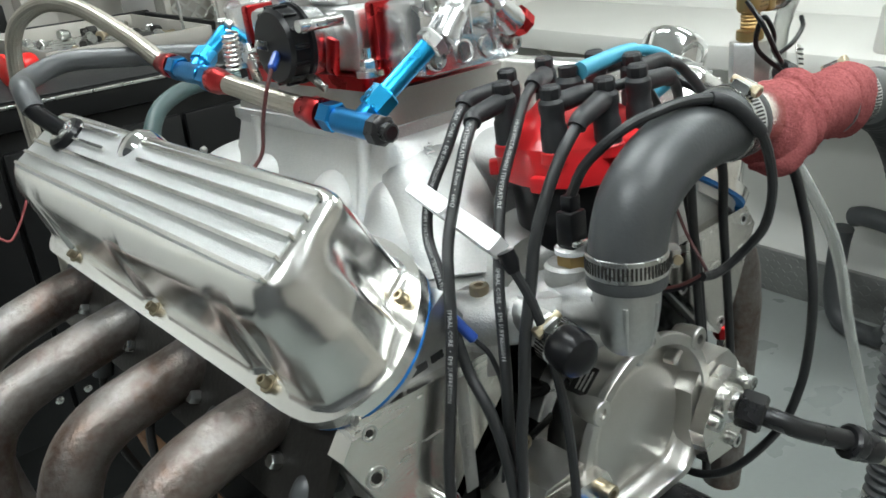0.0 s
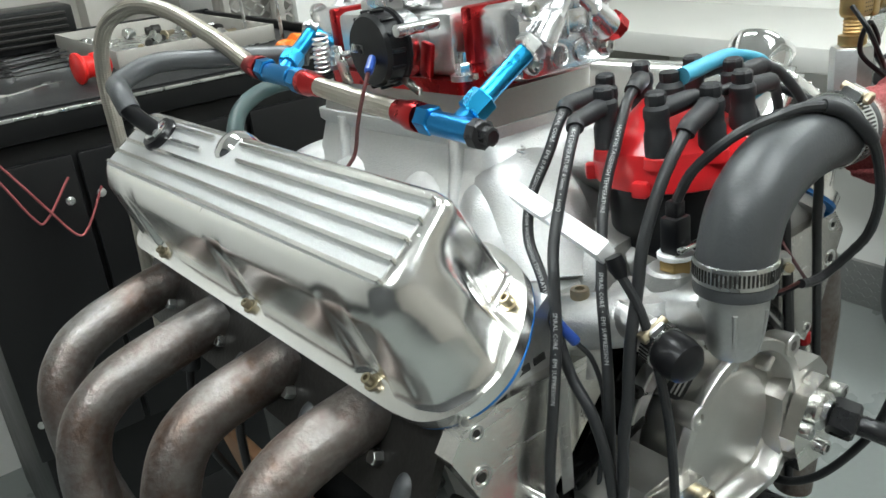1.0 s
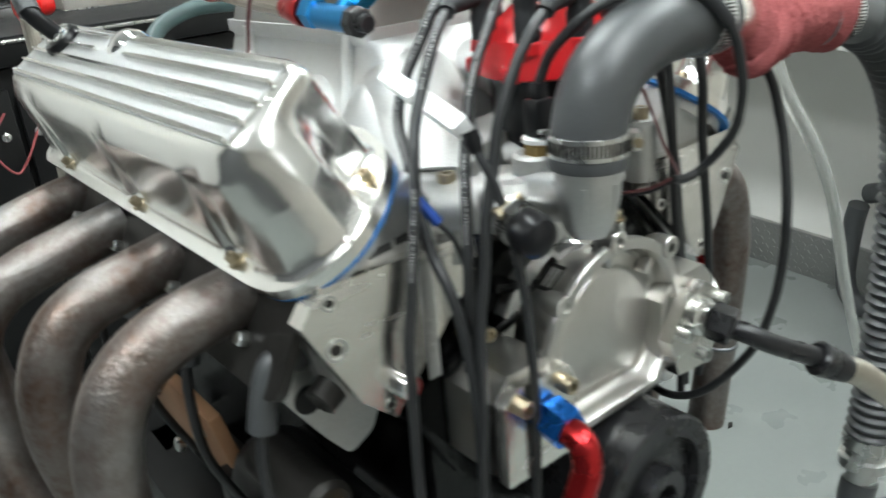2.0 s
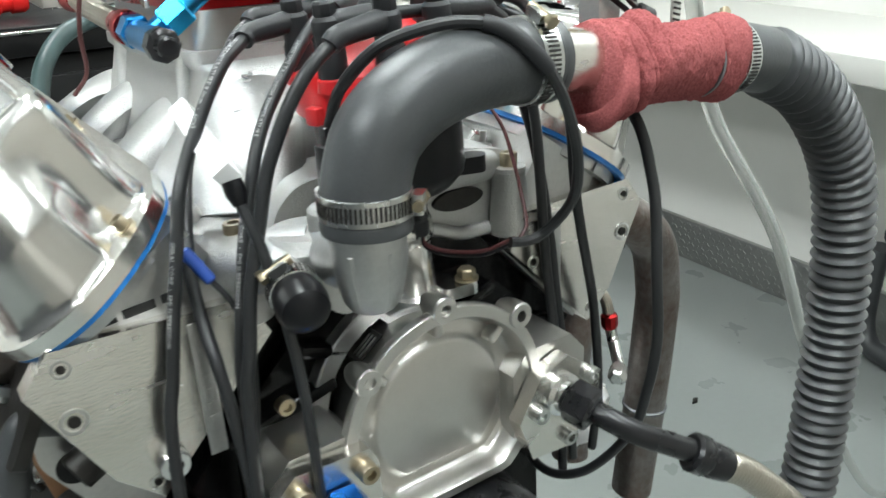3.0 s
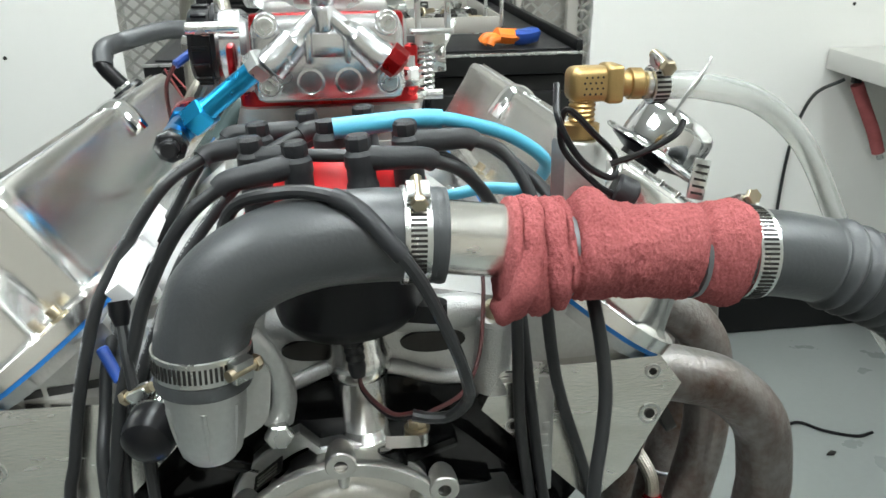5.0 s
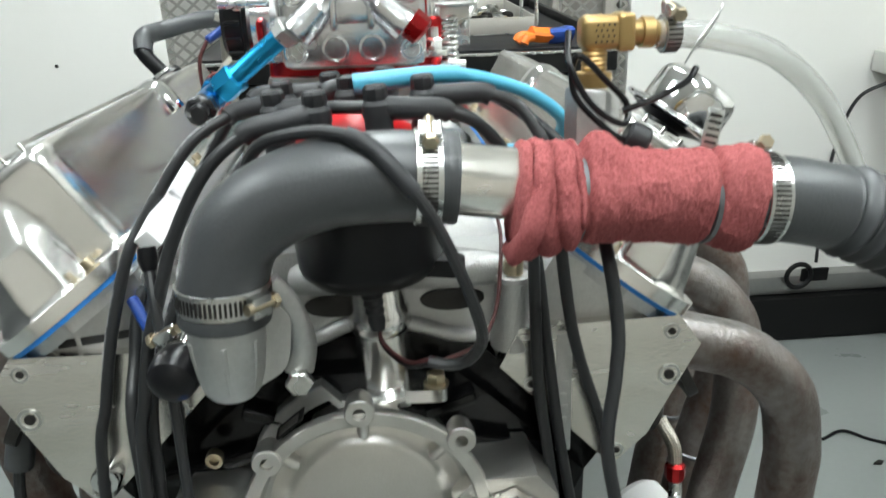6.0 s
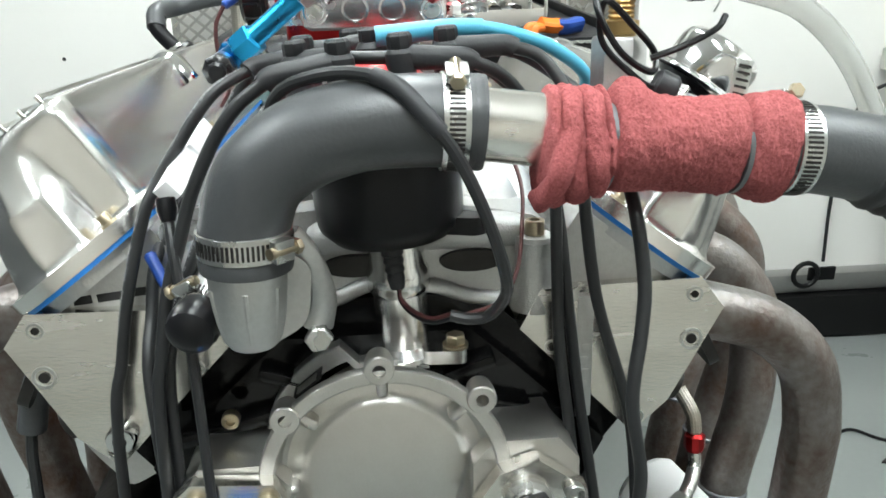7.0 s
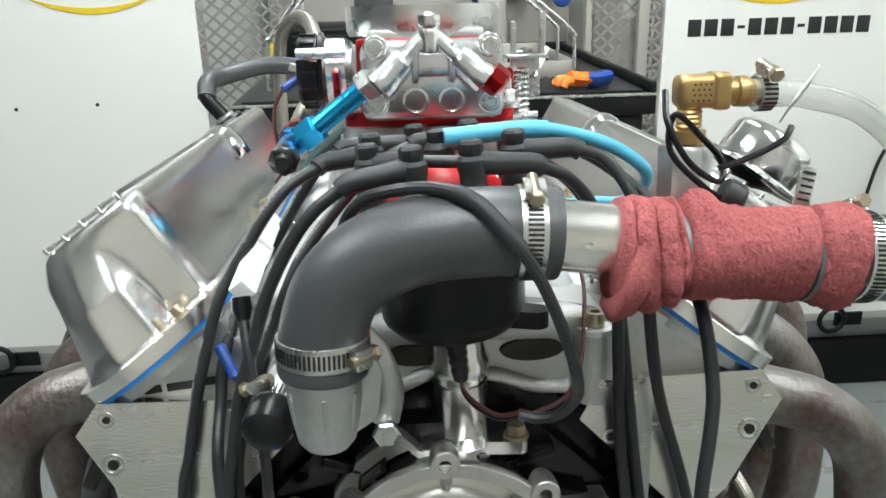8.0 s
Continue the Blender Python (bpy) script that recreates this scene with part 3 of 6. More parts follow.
def cylinder_head(sx, label):
    hd = thing("cylinder_head", label, "cylinder head", (sx * 0.145, 0.25, 0.975), group="cylinder heads")
    m = bank(sx)
    f = lambda poly: [(sx * x, z) for x, z in (poly if sx > 0 else poly[::-1])]
    upper = f([(0.119, 1.1155), (0.190, 1.0645), (0.184, 1.04), (0.15, 1.0), (0.09, 1.06), (0.102, 1.088)])
    part("upper_casting", prism(upper, FRONT(0.485), 0.477, 0.002), CAST, hd)
    part("cover_rail", prism(rail_outline(-0.0045), m @ Matrix.Translation((0, 0, -0.0105)), 0.0076, 0.001), CAST, hd)
    plate = f([(0.095, 1.0705), (0.190, 1.0725), (0.2045, 1.053), (0.1745, 0.994), (0.153, 0.9735), (0.083, 1.0465)])
    pl = part("front_face", prism(plate, FRONT(0.014), 0.014, 0.0015), MACHINED, hd, "machined end face with bolt holes")
    core = f([(0.095, 1.069), (0.178, 1.069), (0.187, 1.053), (0.166, 0.994), (0.150, 0.9735), (0.083, 1.0465)])
    part("core_casting", prism(core, FRONT(0.484), 0.472, 0.0015), CAST, hd)
    for hx, hz, hr in ((0.186, 1.0625, 0.0036), (0.186, 1.034, 0.0052), (0.1555, 0.984, 0.0033), (0.102, 1.034, 0.0033)):
        part("bolt_hole", lathe((sx * hx, 0.0, hz), (0, -1, 0), [(hr * 1.35, -0.002), (hr * 1.32, 0.0009), (hr, 0.0009), (hr * 0.95, -0.006), (0.0, -0.0065)], 18), ZINC, pl)
        # dark disc near the mouth paints the shade inside the hole
        part("hole_depth", lathe((sx * hx, -0.0003, hz), (0, -1, 0), [(hr * 0.62, -0.002), (hr * 0.6, 0.0006), (0, 0.0007)], 14), DARKSTEEL, pl)
    if sx < 0:
        lobe = part("lower_lobe", prism(rounded(f([(0.150, 1.035), (0.194, 1.045), (0.205, 1.030), (0.204, 0.990), (0.182, 0.954), (0.165, 0.931), (0.146, 0.941), (0.136, 0.965)]), 0.006, 3), FRONT(0.075), 0.033, 0.003), CAST, hd)
        # nearly flat black disc; the bore's inner shade is painted, not cut
        part("threaded_bore", lathe((-0.1875, 0.0425, 0.984), (0, -1, 0), [(0.0100, 0), (0.0098, 0.0014), (0.0080, 0.0016), (0.0, 0.0012)], 22), BLACKPL, lobe, "threaded bore with its shade put into the dark colour")
    # exhaust side: sloped wall with spark plug bosses
    part("exhaust_side", prism(f([(0.16, 0.985), (0.186, 1.045), (0.192, 1.04), (0.180, 0.99), (0.166, 0.972)]), FRONT(0.47), 0.44, 0.002), CAST, hd)
    # shallow bore in dark steel, its colour deepening the shade
    part("plug_bore", lathe((sx * 0.184, 0.026, 0.993), Vector((sx * 0.75, -0.15, -0.35)).normalized(), [(0.011, -0.006), (0.0105, 0.006), (0.008, 0.007), (0.0, 0.002)], 18), DARKSTEEL, hd, "threaded bore with its shade put into the dark colour")
    part("cast_strip", box((sx * 0.1215, -0.0002, 1.026), (0.0095, 0.0008, 0.078), 0.0003), CAST, pl, "rough cast strip")
    # cast letters on the recessed strip of the front face
    for i in range(4):
        part("cast_mark", box((sx * (0.121 + 0.001 * (i % 2)), -0.0006, 1.008 + i * 0.008), (0.0045, 0.0012, 0.0055), 0.0004), CAST, pl)
    return hd


head_l = cylinder_head(-1, "machined aluminium cylinder head with blue cover gasket")
head_r = cylinder_head(1, "machined aluminium cylinder head beside the rusty header")

# -- timing cover
tc = thing("timing_cover", "bead-blasted aluminium timing cover with dished centre", "timing cover", (0, -0.02, 0.88))
CX, CZ, RR = 0.002, 0.977, 0.0655


def rim_loop(r, y, flatbottom=0.895, n=56):
    out = []
    for i in range(n):
        a = 2 * math.pi * i / n
        out.append((CX + r * math.cos(a), y, CZ + (r * math.sin(a) if math.sin(a) > -0.8 else -0.8 * r)))
    return out


part("shell", loft([rim_loop(0.0520, 0.010), rim_loop(0.0530, -0.003), rim_loop(0.0545, -0.010), rim_loop(0.0580, -0.026), rim_loop(0.0620, -0.033), rim_loop(0.0640, -0.0345), rim_loop(0.0690, -0.0350), rim_loop(0.0700, -0.0360), rim_loop(0.0700, -0.0405), rim_loop(0.0692, -0.0415), rim_loop(0.0625, -0.0415), rim_loop(0.0615, -0.0405),
                    rim_loop(0.0606, -0.034), rim_loop(0.0592, -0.0275), rim_loop(0.0560, -0.0252), rim_loop(0.0490, -0.0258), rim_loop(0.0462, -0.0278), rim_loop(0.0448, -0.0296), rim_loop(0.0425, -0.0303), rim_loop(0.0, -0.0306)], (False, False)), COVERALU, tc, angle=40)
for k in (42, 90, 138, 186, -6):
    a = radians(k)
    part("web", box((CX + 0.056 * math.cos(a), -0.0275, CZ + 0.056 * math.sin(a)), (0.014, 0.015, 0.0065), 0.0030, (0, -k, 0), 3), COVERALU, tc)
for bx, bz in ((-0.05, 1.021), (0.001, 1.047), (0.055, 1.026)):
    part("boss", lathe((bx, 0.0, bz), (0, -1, 0), [(0.0050, 0.024), (0.0070, 0.028), (0.0080, 0.034), (0.0082, 0.0425), (0.0075, 0.0435), (0.0036, 0.0435), (0.0034, 0.030), (0, 0.029)], 20), COVERALU, tc)
def back_loop(r, y):
    """Rear flange: it stands out round the upper left only."""
    return [(CX + (p[0] - CX) * q, p[1], CZ + (p[2] - CZ) * q) for p in rim_loop(r, y) for q in ((1.0 if p[0] < CX - 0.018 else 0.80),)]


part("back_flange", loft([back_loop(0.0705, 0.008), back_loop(0.0705, -0.001), back_loop(0.0695, -0.002), back_loop(0.06, -0.002)], (False, False)), CAST, tc)
lbl = part("label_plate", box((-0.0386, -0.0195, 1.0305), (0.020, 0.014, 0.0010), 0.0003, (0, -38, 0)), DARKSTEEL, tc, "small dark label with pale border")
for k in (-0.0045, -0.0015, 0.0015):
    part("text_bar", box((-0.0386 - 0.0005, -0.0195 + k, 1.0305 + 0.0005), (0.014, 0.0011, 0.0008), 0.0, (0, -38, 0)), COVERALU, lbl)
# outlet blocks left and right with their plates
for sx, cx, cz, lab in ((-1, -0.081, 0.957, "port block"), (1, 0.080, 0.962, "port block")):
    part("port_block", prism([(cx - 0.030, cz - 0.03), (cx - 0.030, cz + 0.022), (cx - 0.018, cz + 0.036), (cx + 0.018, cz + 0.036), (cx + 0.030, cz + 0.022), (cx + 0.030, cz - 0.03)], FRONT(0.006), 0.046, 0.003), COVERALU, tc)
pl = part("port_plate", prism([(-0.112, 0.925), (-0.112, 0.981), (-0.101, 0.991), (-0.058, 0.988), (-0.053, 0.978), (-0.053, 0.925)], FRONT(-0.041), 0.010, 0.0012), MACHINED, tc, "machined flange plate")
for bx, bz in ((-0.100, 0.979), (-0.062, 0.977)):
    part("bolt", hexbolt((bx, -0.051, bz), (0, -1, 0), 0.0058, 0.0075, 0.003), GOLDBOLT, pl)
pr = part("port_plate", prism([(0.045, 0.958), (0.063, 0.985), (0.085, 0.992), (0.112, 0.972), (0.113, 0.950), (0.085, 0.925), (0.055, 0.928)], FRONT(-0.041), 0.011, 0.0012), MACHINED, tc, "machined flange plate")
for bx, bz in ((0.104, 0.972), (0.060, 0.960), (0.084, 0.934)):
    part("bolt", hexbolt((bx, -0.052, bz), (0, -1, 0), 0.0056, 0.0050, 0.003), ZINC, pr)
for bx, bz in ((0.02, 0.905), (0.055, 0.915), (-0.03, 0.905), (-0.085, 1.005)):
    part("bolt", hexbolt((bx, -0.006, bz), (0, -1, 0), 0.0052, 0.006, 0.0028), GOLDBOLT, tc)

# -- crank damper and oil filter
dm = thing("crank_damper", "black crankshaft damper with bolt holes", "damper", (0.012, -0.06, 0.855))
part("hub", lathe((0.012, 0.02, 0.855), (0, -1, 0), [(0.05, 0), (0.05, 0.03), (0.060, 0.032), (0.062, 0.035), (0.062, 0.088), (0.060, 0.090), (0.046, 0.090), (0.044, 0.082), (0.024, 0.082), (0.022, 0.094), (0.012, 0.094), (0.010, 0.08), (0, 0.08)], 48), BLACKAN, dm)
for i in range(6):
    a = radians(60 * i + 20)
    part("bolt_hole", lathe((0.012 + 0.053 * math.cos(a), -0.0695, 0.855 + 0.053 * math.sin(a)), (0, -1, 0), [(0.004, 0), (0.0038, 0.0012), (0, 0.0013)], 12), DARKSTEEL, dm)
of = thing("oil_filter", "white canister oil filter with ribbed rim", "oil filter", (0.25, 0.10, 0.78))
part("can", lathe((0.221, 0.158, 0.822), (0.40, -0.86, -0.26), [(0.026, 0), (0.031, 0.006), (0.031, 0.07), (0.0295, 0.078), (0.024, 0.084), (0, 0.085)], 36), WHITEPL, of)
for i in range(24):
    a = 2 * math.pi * i / 24
    x, y, d = basis((0.40, -0.86, -0.26))
    o = Vector((0.221, 0.158, 0.822)) + d * 0.060 + (x * math.cos(a) + y * math.sin(a)) * 0.031
    part("grip_rib", rod(o, o + d * 0.016, 0.0022, 6), WHITEPL, of)

# -- headers
def header(sx, paths, label, radius):
    hd = thing("exhaust_header", label, "exhaust header", (sx * 0.21, 0.25, 1.02), group="exhaust headers")
    part("flange", prism(rounded([(0.022, -0.030), (0.48, -0.030), (0.48, 0.024), (0.022, 0.034)], 0.012, 5), axes((sx * 0.1985, 0, 1.026), (0, 1, 0), Vector((-sx * 0.45, 0, 0.89)), Vector((sx * 0.89, 0, 0.45))), 0.007, 0.002), DARKSTEEL, hd, "dark steel port flange")
    for i, p in enumerate(paths):
        tb = part("tube", tube(p, radius, 24, 8), HEADER, hd)
        if len(p) > 5:
            e, d = Vector(p[-2]), (Vector(p[-1]) - Vector(p[-2])).normalized()
            part("weld_bead", lathe(e - d * 0.002, d, [(radius, 0), (radius + 0.0016, 0.0012), (radius + 0.0016, 0.0032), (radius, 0.0045)], 28), HEADGREY, tb)
        y = p[0][1]
        for dy in (-0.018,):
            o = Vector((sx * 0.207, y + dy, 1.024))
            part("bolt", hexbolt(o, (sx * 0.89, 0, 0.45), 0.0052, 0.0075), ZINC, hd)
    return hd


R_T = 0.0200
header(-1, [
    [(-0.195, 0.088, 1.045), (-0.214, 0.088, 1.043), (-0.236, 0.089, 1.0385), (-0.257, 0.090, 1.031), (-0.274, 0.090, 1.0195), (-0.286, 0.090, 1.004), (-0.295, 0.091, 0.978), (-0.298, 0.093, 0.945), (-0.294, 0.098, 0.89), (-0.275, 0.10, 0.80), (-0.26, 0.12, 0.70)],
    [(-0.195, 0.197, 1.041), (-0.214, 0.197, 1.037), (-0.236, 0.199, 1.032), (-0.263, 0.200, 1.0245), (-0.283, 0.200, 1.011), (-0.2955, 0.200, 0.990), (-0.3025, 0.201, 0.963), (-0.303, 0.203, 0.93), (-0.296, 0.205, 0.88), (-0.28, 0.21, 0.80), (-0.27, 0.22, 0.70)],
    [(-0.195, 0.315, 1.038), (-0.215, 0.316, 1.034), (-0.246, 0.319, 1.026), (-0.274, 0.320, 1.019), (-0.300, 0.320, 1.008), (-0.322, 0.318, 0.985), (-0.332, 0.31, 0.945), (-0.330, 0.29, 0.88), (-0.31, 0.26, 0.79), (-0.30, 0.25, 0.70)],
    [(-0.195, 0.425, 1.040), (-0.215, 0.424, 1.038), (-0.247, 0.421, 1.0315), (-0.275, 0.42, 1.023), (-0.300, 0.418, 1.008), (-0.318, 0.41, 0.975), (-0.318, 0.39, 0.90), (-0.30, 0.35, 0.80), (-0.30, 0.33, 0.70)],
], "heat-stained bare steel exhaust header with four bent tubes", R_T)
header(1, [
    [(0.195, 0.075, 1.026), (0.232, 0.073, 1.018), (0.272, 0.072, 1.004), (0.302, 0.07, 0.974), (0.312, 0.07, 0.930), (0.312, 0.07, 0.90), (0.308, 0.075, 0.80), (0.30, 0.08, 0.70)],
    [(0.195, 0.19, 1.036), (0.235, 0.19, 1.030), (0.285, 0.19, 1.012), (0.318, 0.19, 0.975), (0.325, 0.19, 0.93), (0.32, 0.18, 0.88), (0.30, 0.17, 0.80), (0.29, 0.16, 0.70)],
    [(0.195, 0.30, 1.042), (0.245, 0.30, 1.044), (0.305, 0.30, 1.030), (0.352, 0.295, 0.99), (0.36, 0.29, 0.94), (0.35, 0.28, 0.88), (0.32, 0.26, 0.80), (0.30, 0.25, 0.70)],
    [(0.195, 0.40, 1.046), (0.245, 0.40, 1.056), (0.315, 0.40, 1.050), (0.37, 0.395, 1.005), (0.38, 0.39, 0.95), (0.36, 0.37, 0.88), (0.32, 0.34, 0.80), (0.30, 0.33, 0.70)],
], "heat-stained bare steel exhaust header with welded bends", R_T)

# -- intake manifold
im = thing("intake_manifold", "cast aluminium intake manifold with curved runners", "intake manifold", (0, 0.22, 1.06))
def sq(w0, w1, y0, y1, z, r):
    return [(x, y, z) for x, y in rounded([(w0, y0), (w1, y0), (w1, y1), (w0, y1)], r, 5)]


part("valley_base", loft([sq(-0.066, 0.066, 0.036, 0.475, 1.066, 0.012), sq(-0.108, 0.108, 0.030, 0.478, 1.090, 0.012), sq(-0.106, 0.106, 0.034, 0.476, 1.097, 0.012), sq(-0.085, 0.085, 0.06, 0.46, 1.104, 0.012)]), INTAKE, im)
part("plenum", loft([sq(-0.082, 0.082, 0.085, 0.40, 1.085, 0.04), sq(-0.074, 0.074, 0.092, 0.385, 1.115, 0.04), sq(-0.063, 0.063, 0.106, 0.358, 1.150, 0.03), sq(-0.059, 0.059, 0.116, 0.347, 1.168, 0.02), sq(-0.062, 0.062, 0.125, 0.345, 1.172, 0.012), sq(-0.062, 0.062, 0.125, 0.345, 1.180, 0.012)]), INTAKE, im, angle=45)
for sx in (-1, 1):
    for ya, yb in ((0.135, 0.070), (0.19, 0.18), (0.28, 0.31), (0.335, 0.415)):
        part("runner", tube([(sx * 0.035, ya, 1.135), (sx * 0.062, (ya * 2 + yb) / 3, 1.128), (sx * 0.088, (ya + 2 * yb) / 3, 1.108), (sx * 0.112, yb, 1.086)], 0.0200, 16, 6, (1.25, 0.85)), INTAKE, im)
# front: sloping runner hump, water crossover, thermostat boss, distributor ring
for sx in (-1, 1):
    part("front_hump", tube([(sx * 0.015, 0.15, 1.148), (sx * 0.036, 0.112, 1.142), (sx * 0.052, 0.078, 1.125), (sx * 0.070, 0.052, 1.090)], 0.027, 20, 6, (1.25, 0.75)), INTAKE, im)
part("thermostat_boss", lathe((-0.062, -0.014, 1.072), (0, 0, 1), [(0.018, 0), (0.024, 0.006), (0.024, 0.026), (0.020, 0.032)], 24), INTAKE, im)
part("sensor_boss", lathe((-0.049, -0.022, 1.092), (0, 0, 1), [(0.015, 0), (0.014, 0.022), (0.012, 0.024)], 20), INTAKE, im)
part("water_passage", tube([(-0.100, 0.022, 1.086), (-0.080, -0.004, 1.088), (-0.062, -0.016, 1.089)], 0.017, 16, 6), INTAKE, im)
front = [(-0.066, 1.066), (-0.045, 1.0605), (-0.024, 1.0605), (0.0, 1.069), (0.034, 1.066), (0.058, 1.0575), (0.080, 1.056), (0.100, 1.072), (0.106, 1.096), (0.098, 1.108), (0.060, 1.116), (0.0, 1.120), (-0.050, 1.116), (-0.066, 1.10)]
part("front_wall", prism(rounded(front, 0.010, 4), FRONT(0.062), 0.040, 0.006, 4), INTAKE, im)
part("front_lip", tube([(x_, 0.020, z_ + 0.003) for x_, z_ in front[1:7]], 0.0046, 12, 6), INTAKE, im)
for sx, bx_, w_ in ((1, 0.058, 0.026), (-1, -0.010, 0.020)):
    part("front_bulge", tube([(bx_ - w_, 0.026, 1.100), (bx_ - w_ * 0.4, 0.017, 1.103), (bx_ + w_ * 0.4, 0.017, 1.103), (bx_ + w_, 0.026, 1.100)], 0.0105, 16, 6), INTAKE, im)
    # proud dark disc: the shade of a cast hollow put into its colour
    part("recess", place(lathe((0, 0, 0), (0, -1, 0), [(0.0195, -0.002), (0.0190, 0.0020), (0.0170, 0.0024), (0, 0.0018)], 28), Matrix.Translation((bx_, 0.0212, 1.0835)) @ Matrix.Diagonal((1, 1, 0.36, 1))), DARKSTEEL, im, "dark disc painting the shade of a cast hollow")
for bx, by, bz in ((-0.091, 0.010, 1.098), (0.0935, 0.013, 1.098), (0.100, 0.14, 1.095), (-0.100, 0.14, 1.095)):
    b = part("bolt_boss", lathe((bx, by, bz - 0.043), (0, 0, 1), [(0.0140, 0), (0.0130, 0.012), (0.0108, 0.040), (0.0114, 0.0415), (0.0108, 0.0445)], 20), INTAKE, im)
    part("bolt", hexbolt((bx, by, bz + 0.002), (0, 0, 1), 0.0058, 0.0085, 0.003), GOLDBOLT, b)
for sx in (-1, 1):
    for yy in (0.150, 0.300):
        part("web", tube([(sx * 0.058, yy, 1.176), (sx * 0.0605, yy, 1.150), (sx * 0.068, yy, 1.118), (sx * 0.080, yy, 1.094)], 0.0075, 14, 5), INTAKE, im)
    for yy in (0.060, 0.245, 0.445):
        b = part("flange_boss", lathe((sx * 0.098, yy, 1.080), (sx * 0.25, 0, 1), [(0.0125, 0), (0.0110, 0.024), (0.0100, 0.026)], 18), INTAKE, im)
        part("bolt", hexbolt((sx * 0.1045, yy, 1.1055), (sx * 0.25, 0, 1), 0.0058, 0.0075, 0.003), ZINC, b)
zig = []
for k in range(15):
    f = k / 14
    o = Vector((-0.026, 0.124, 1.1695)).lerp(Vector((-0.054, 0.080, 1.1490)), f)
    zig.append(o + Vector((0.55, -0.60, -0.1)) * (0.0040 * (1 if k % 2 else -1) * (1.7 if k in (1, 9) else 0.8)))
part("script_mark", tube(zig, 0.0010, 8, 4), INTAKE, im, "raised cast script mark")
part("spacer", loft([sq(-0.058, 0.064, 0.128, 0.342, 1.180, 0.014), sq(-0.052, 0.070, 0.132, 0.338, 1.203, 0.014)]), GREYALU, im, "grey tapered carburettor spacer")

# dark marker writing on the near head's recessed front
for dx, dz, w_ in ((-0.166, 1.0800, 0.010), (-0.153, 1.0815, 0.016), (-0.134, 1.0835, 0.009)):
    part("marker_bar", box((dx + w_ / 2, 0.0076, dz - 0.004), (w_, 0.0010, 0.0048), 0.0003, (0, -6, 0)), INK, head_l, "dark marker stroke")
# engine mount and clutter low beside the block
mt = thing("engine_mount", "brown steel mount plate with brass fittings", "engine mount", (-0.17, 0.28, 0.82))
part("plate", box((-0.185, 0.300, 0.845), (0.012, 0.20, 0.11), 0.003, (0, -12, 0)), CARDBOARD, mt)
part("bracket", box((-0.155, 0.20, 0.82), (0.09, 0.03, 0.05), 0.004), BLACKBOX, mt)
for bx, by, bz in ((-0.196, 0.24, 0.865), (-0.196, 0.34, 0.865), (-0.200, 0.29, 0.83)):
    part("bolt", hexbolt((bx, by, bz), (-1, 0, 0.2), 0.007, 0.007), ZINC, mt)
sm = thing("starter_motor", "dark starter motor with brass terminals", "starter motor", (-0.155, 0.12, 0.83))
part("case", lathe((-0.165, 0.05, 0.845), (0, 1, 0), [(0.030, 0), (0.036, 0.006), (0.036, 0.13), (0.030, 0.14)], 28), BLACKBOX, sm)
part("solenoid", lathe((-0.185, 0.045, 0.895), (0, 1, 0), [(0.016, 0), (0.020, 0.004), (0.020, 0.085), (0.016, 0.09)], 22), DARKSTEEL, sm)
for dx in (-0.012, 0.010):
    part("terminal", merge(rod((-0.185 + dx, 0.045, 0.895), (-0.185 + dx, 0.026, 0.895), 0.0035, 10), hexbolt((-0.185 + dx, 0.038, 0.895), (0, -1, 0), 0.006, 0.005)), BRASS, sm)
bp = thing("bolt_on_head", "socket bolt low on the cylinder head's end", "bolt", (-0.148, 0.0, 0.996))
part("head", lathe((-0.1475, 0.0, 0.9965), (0, -1, 0), [(0.0085, 0), (0.0085, 0.010), (0.0075, 0.012), (0.004, 0.012), (0.0038, 0.006), (0, 0.006)], 20), CHROME, bp)

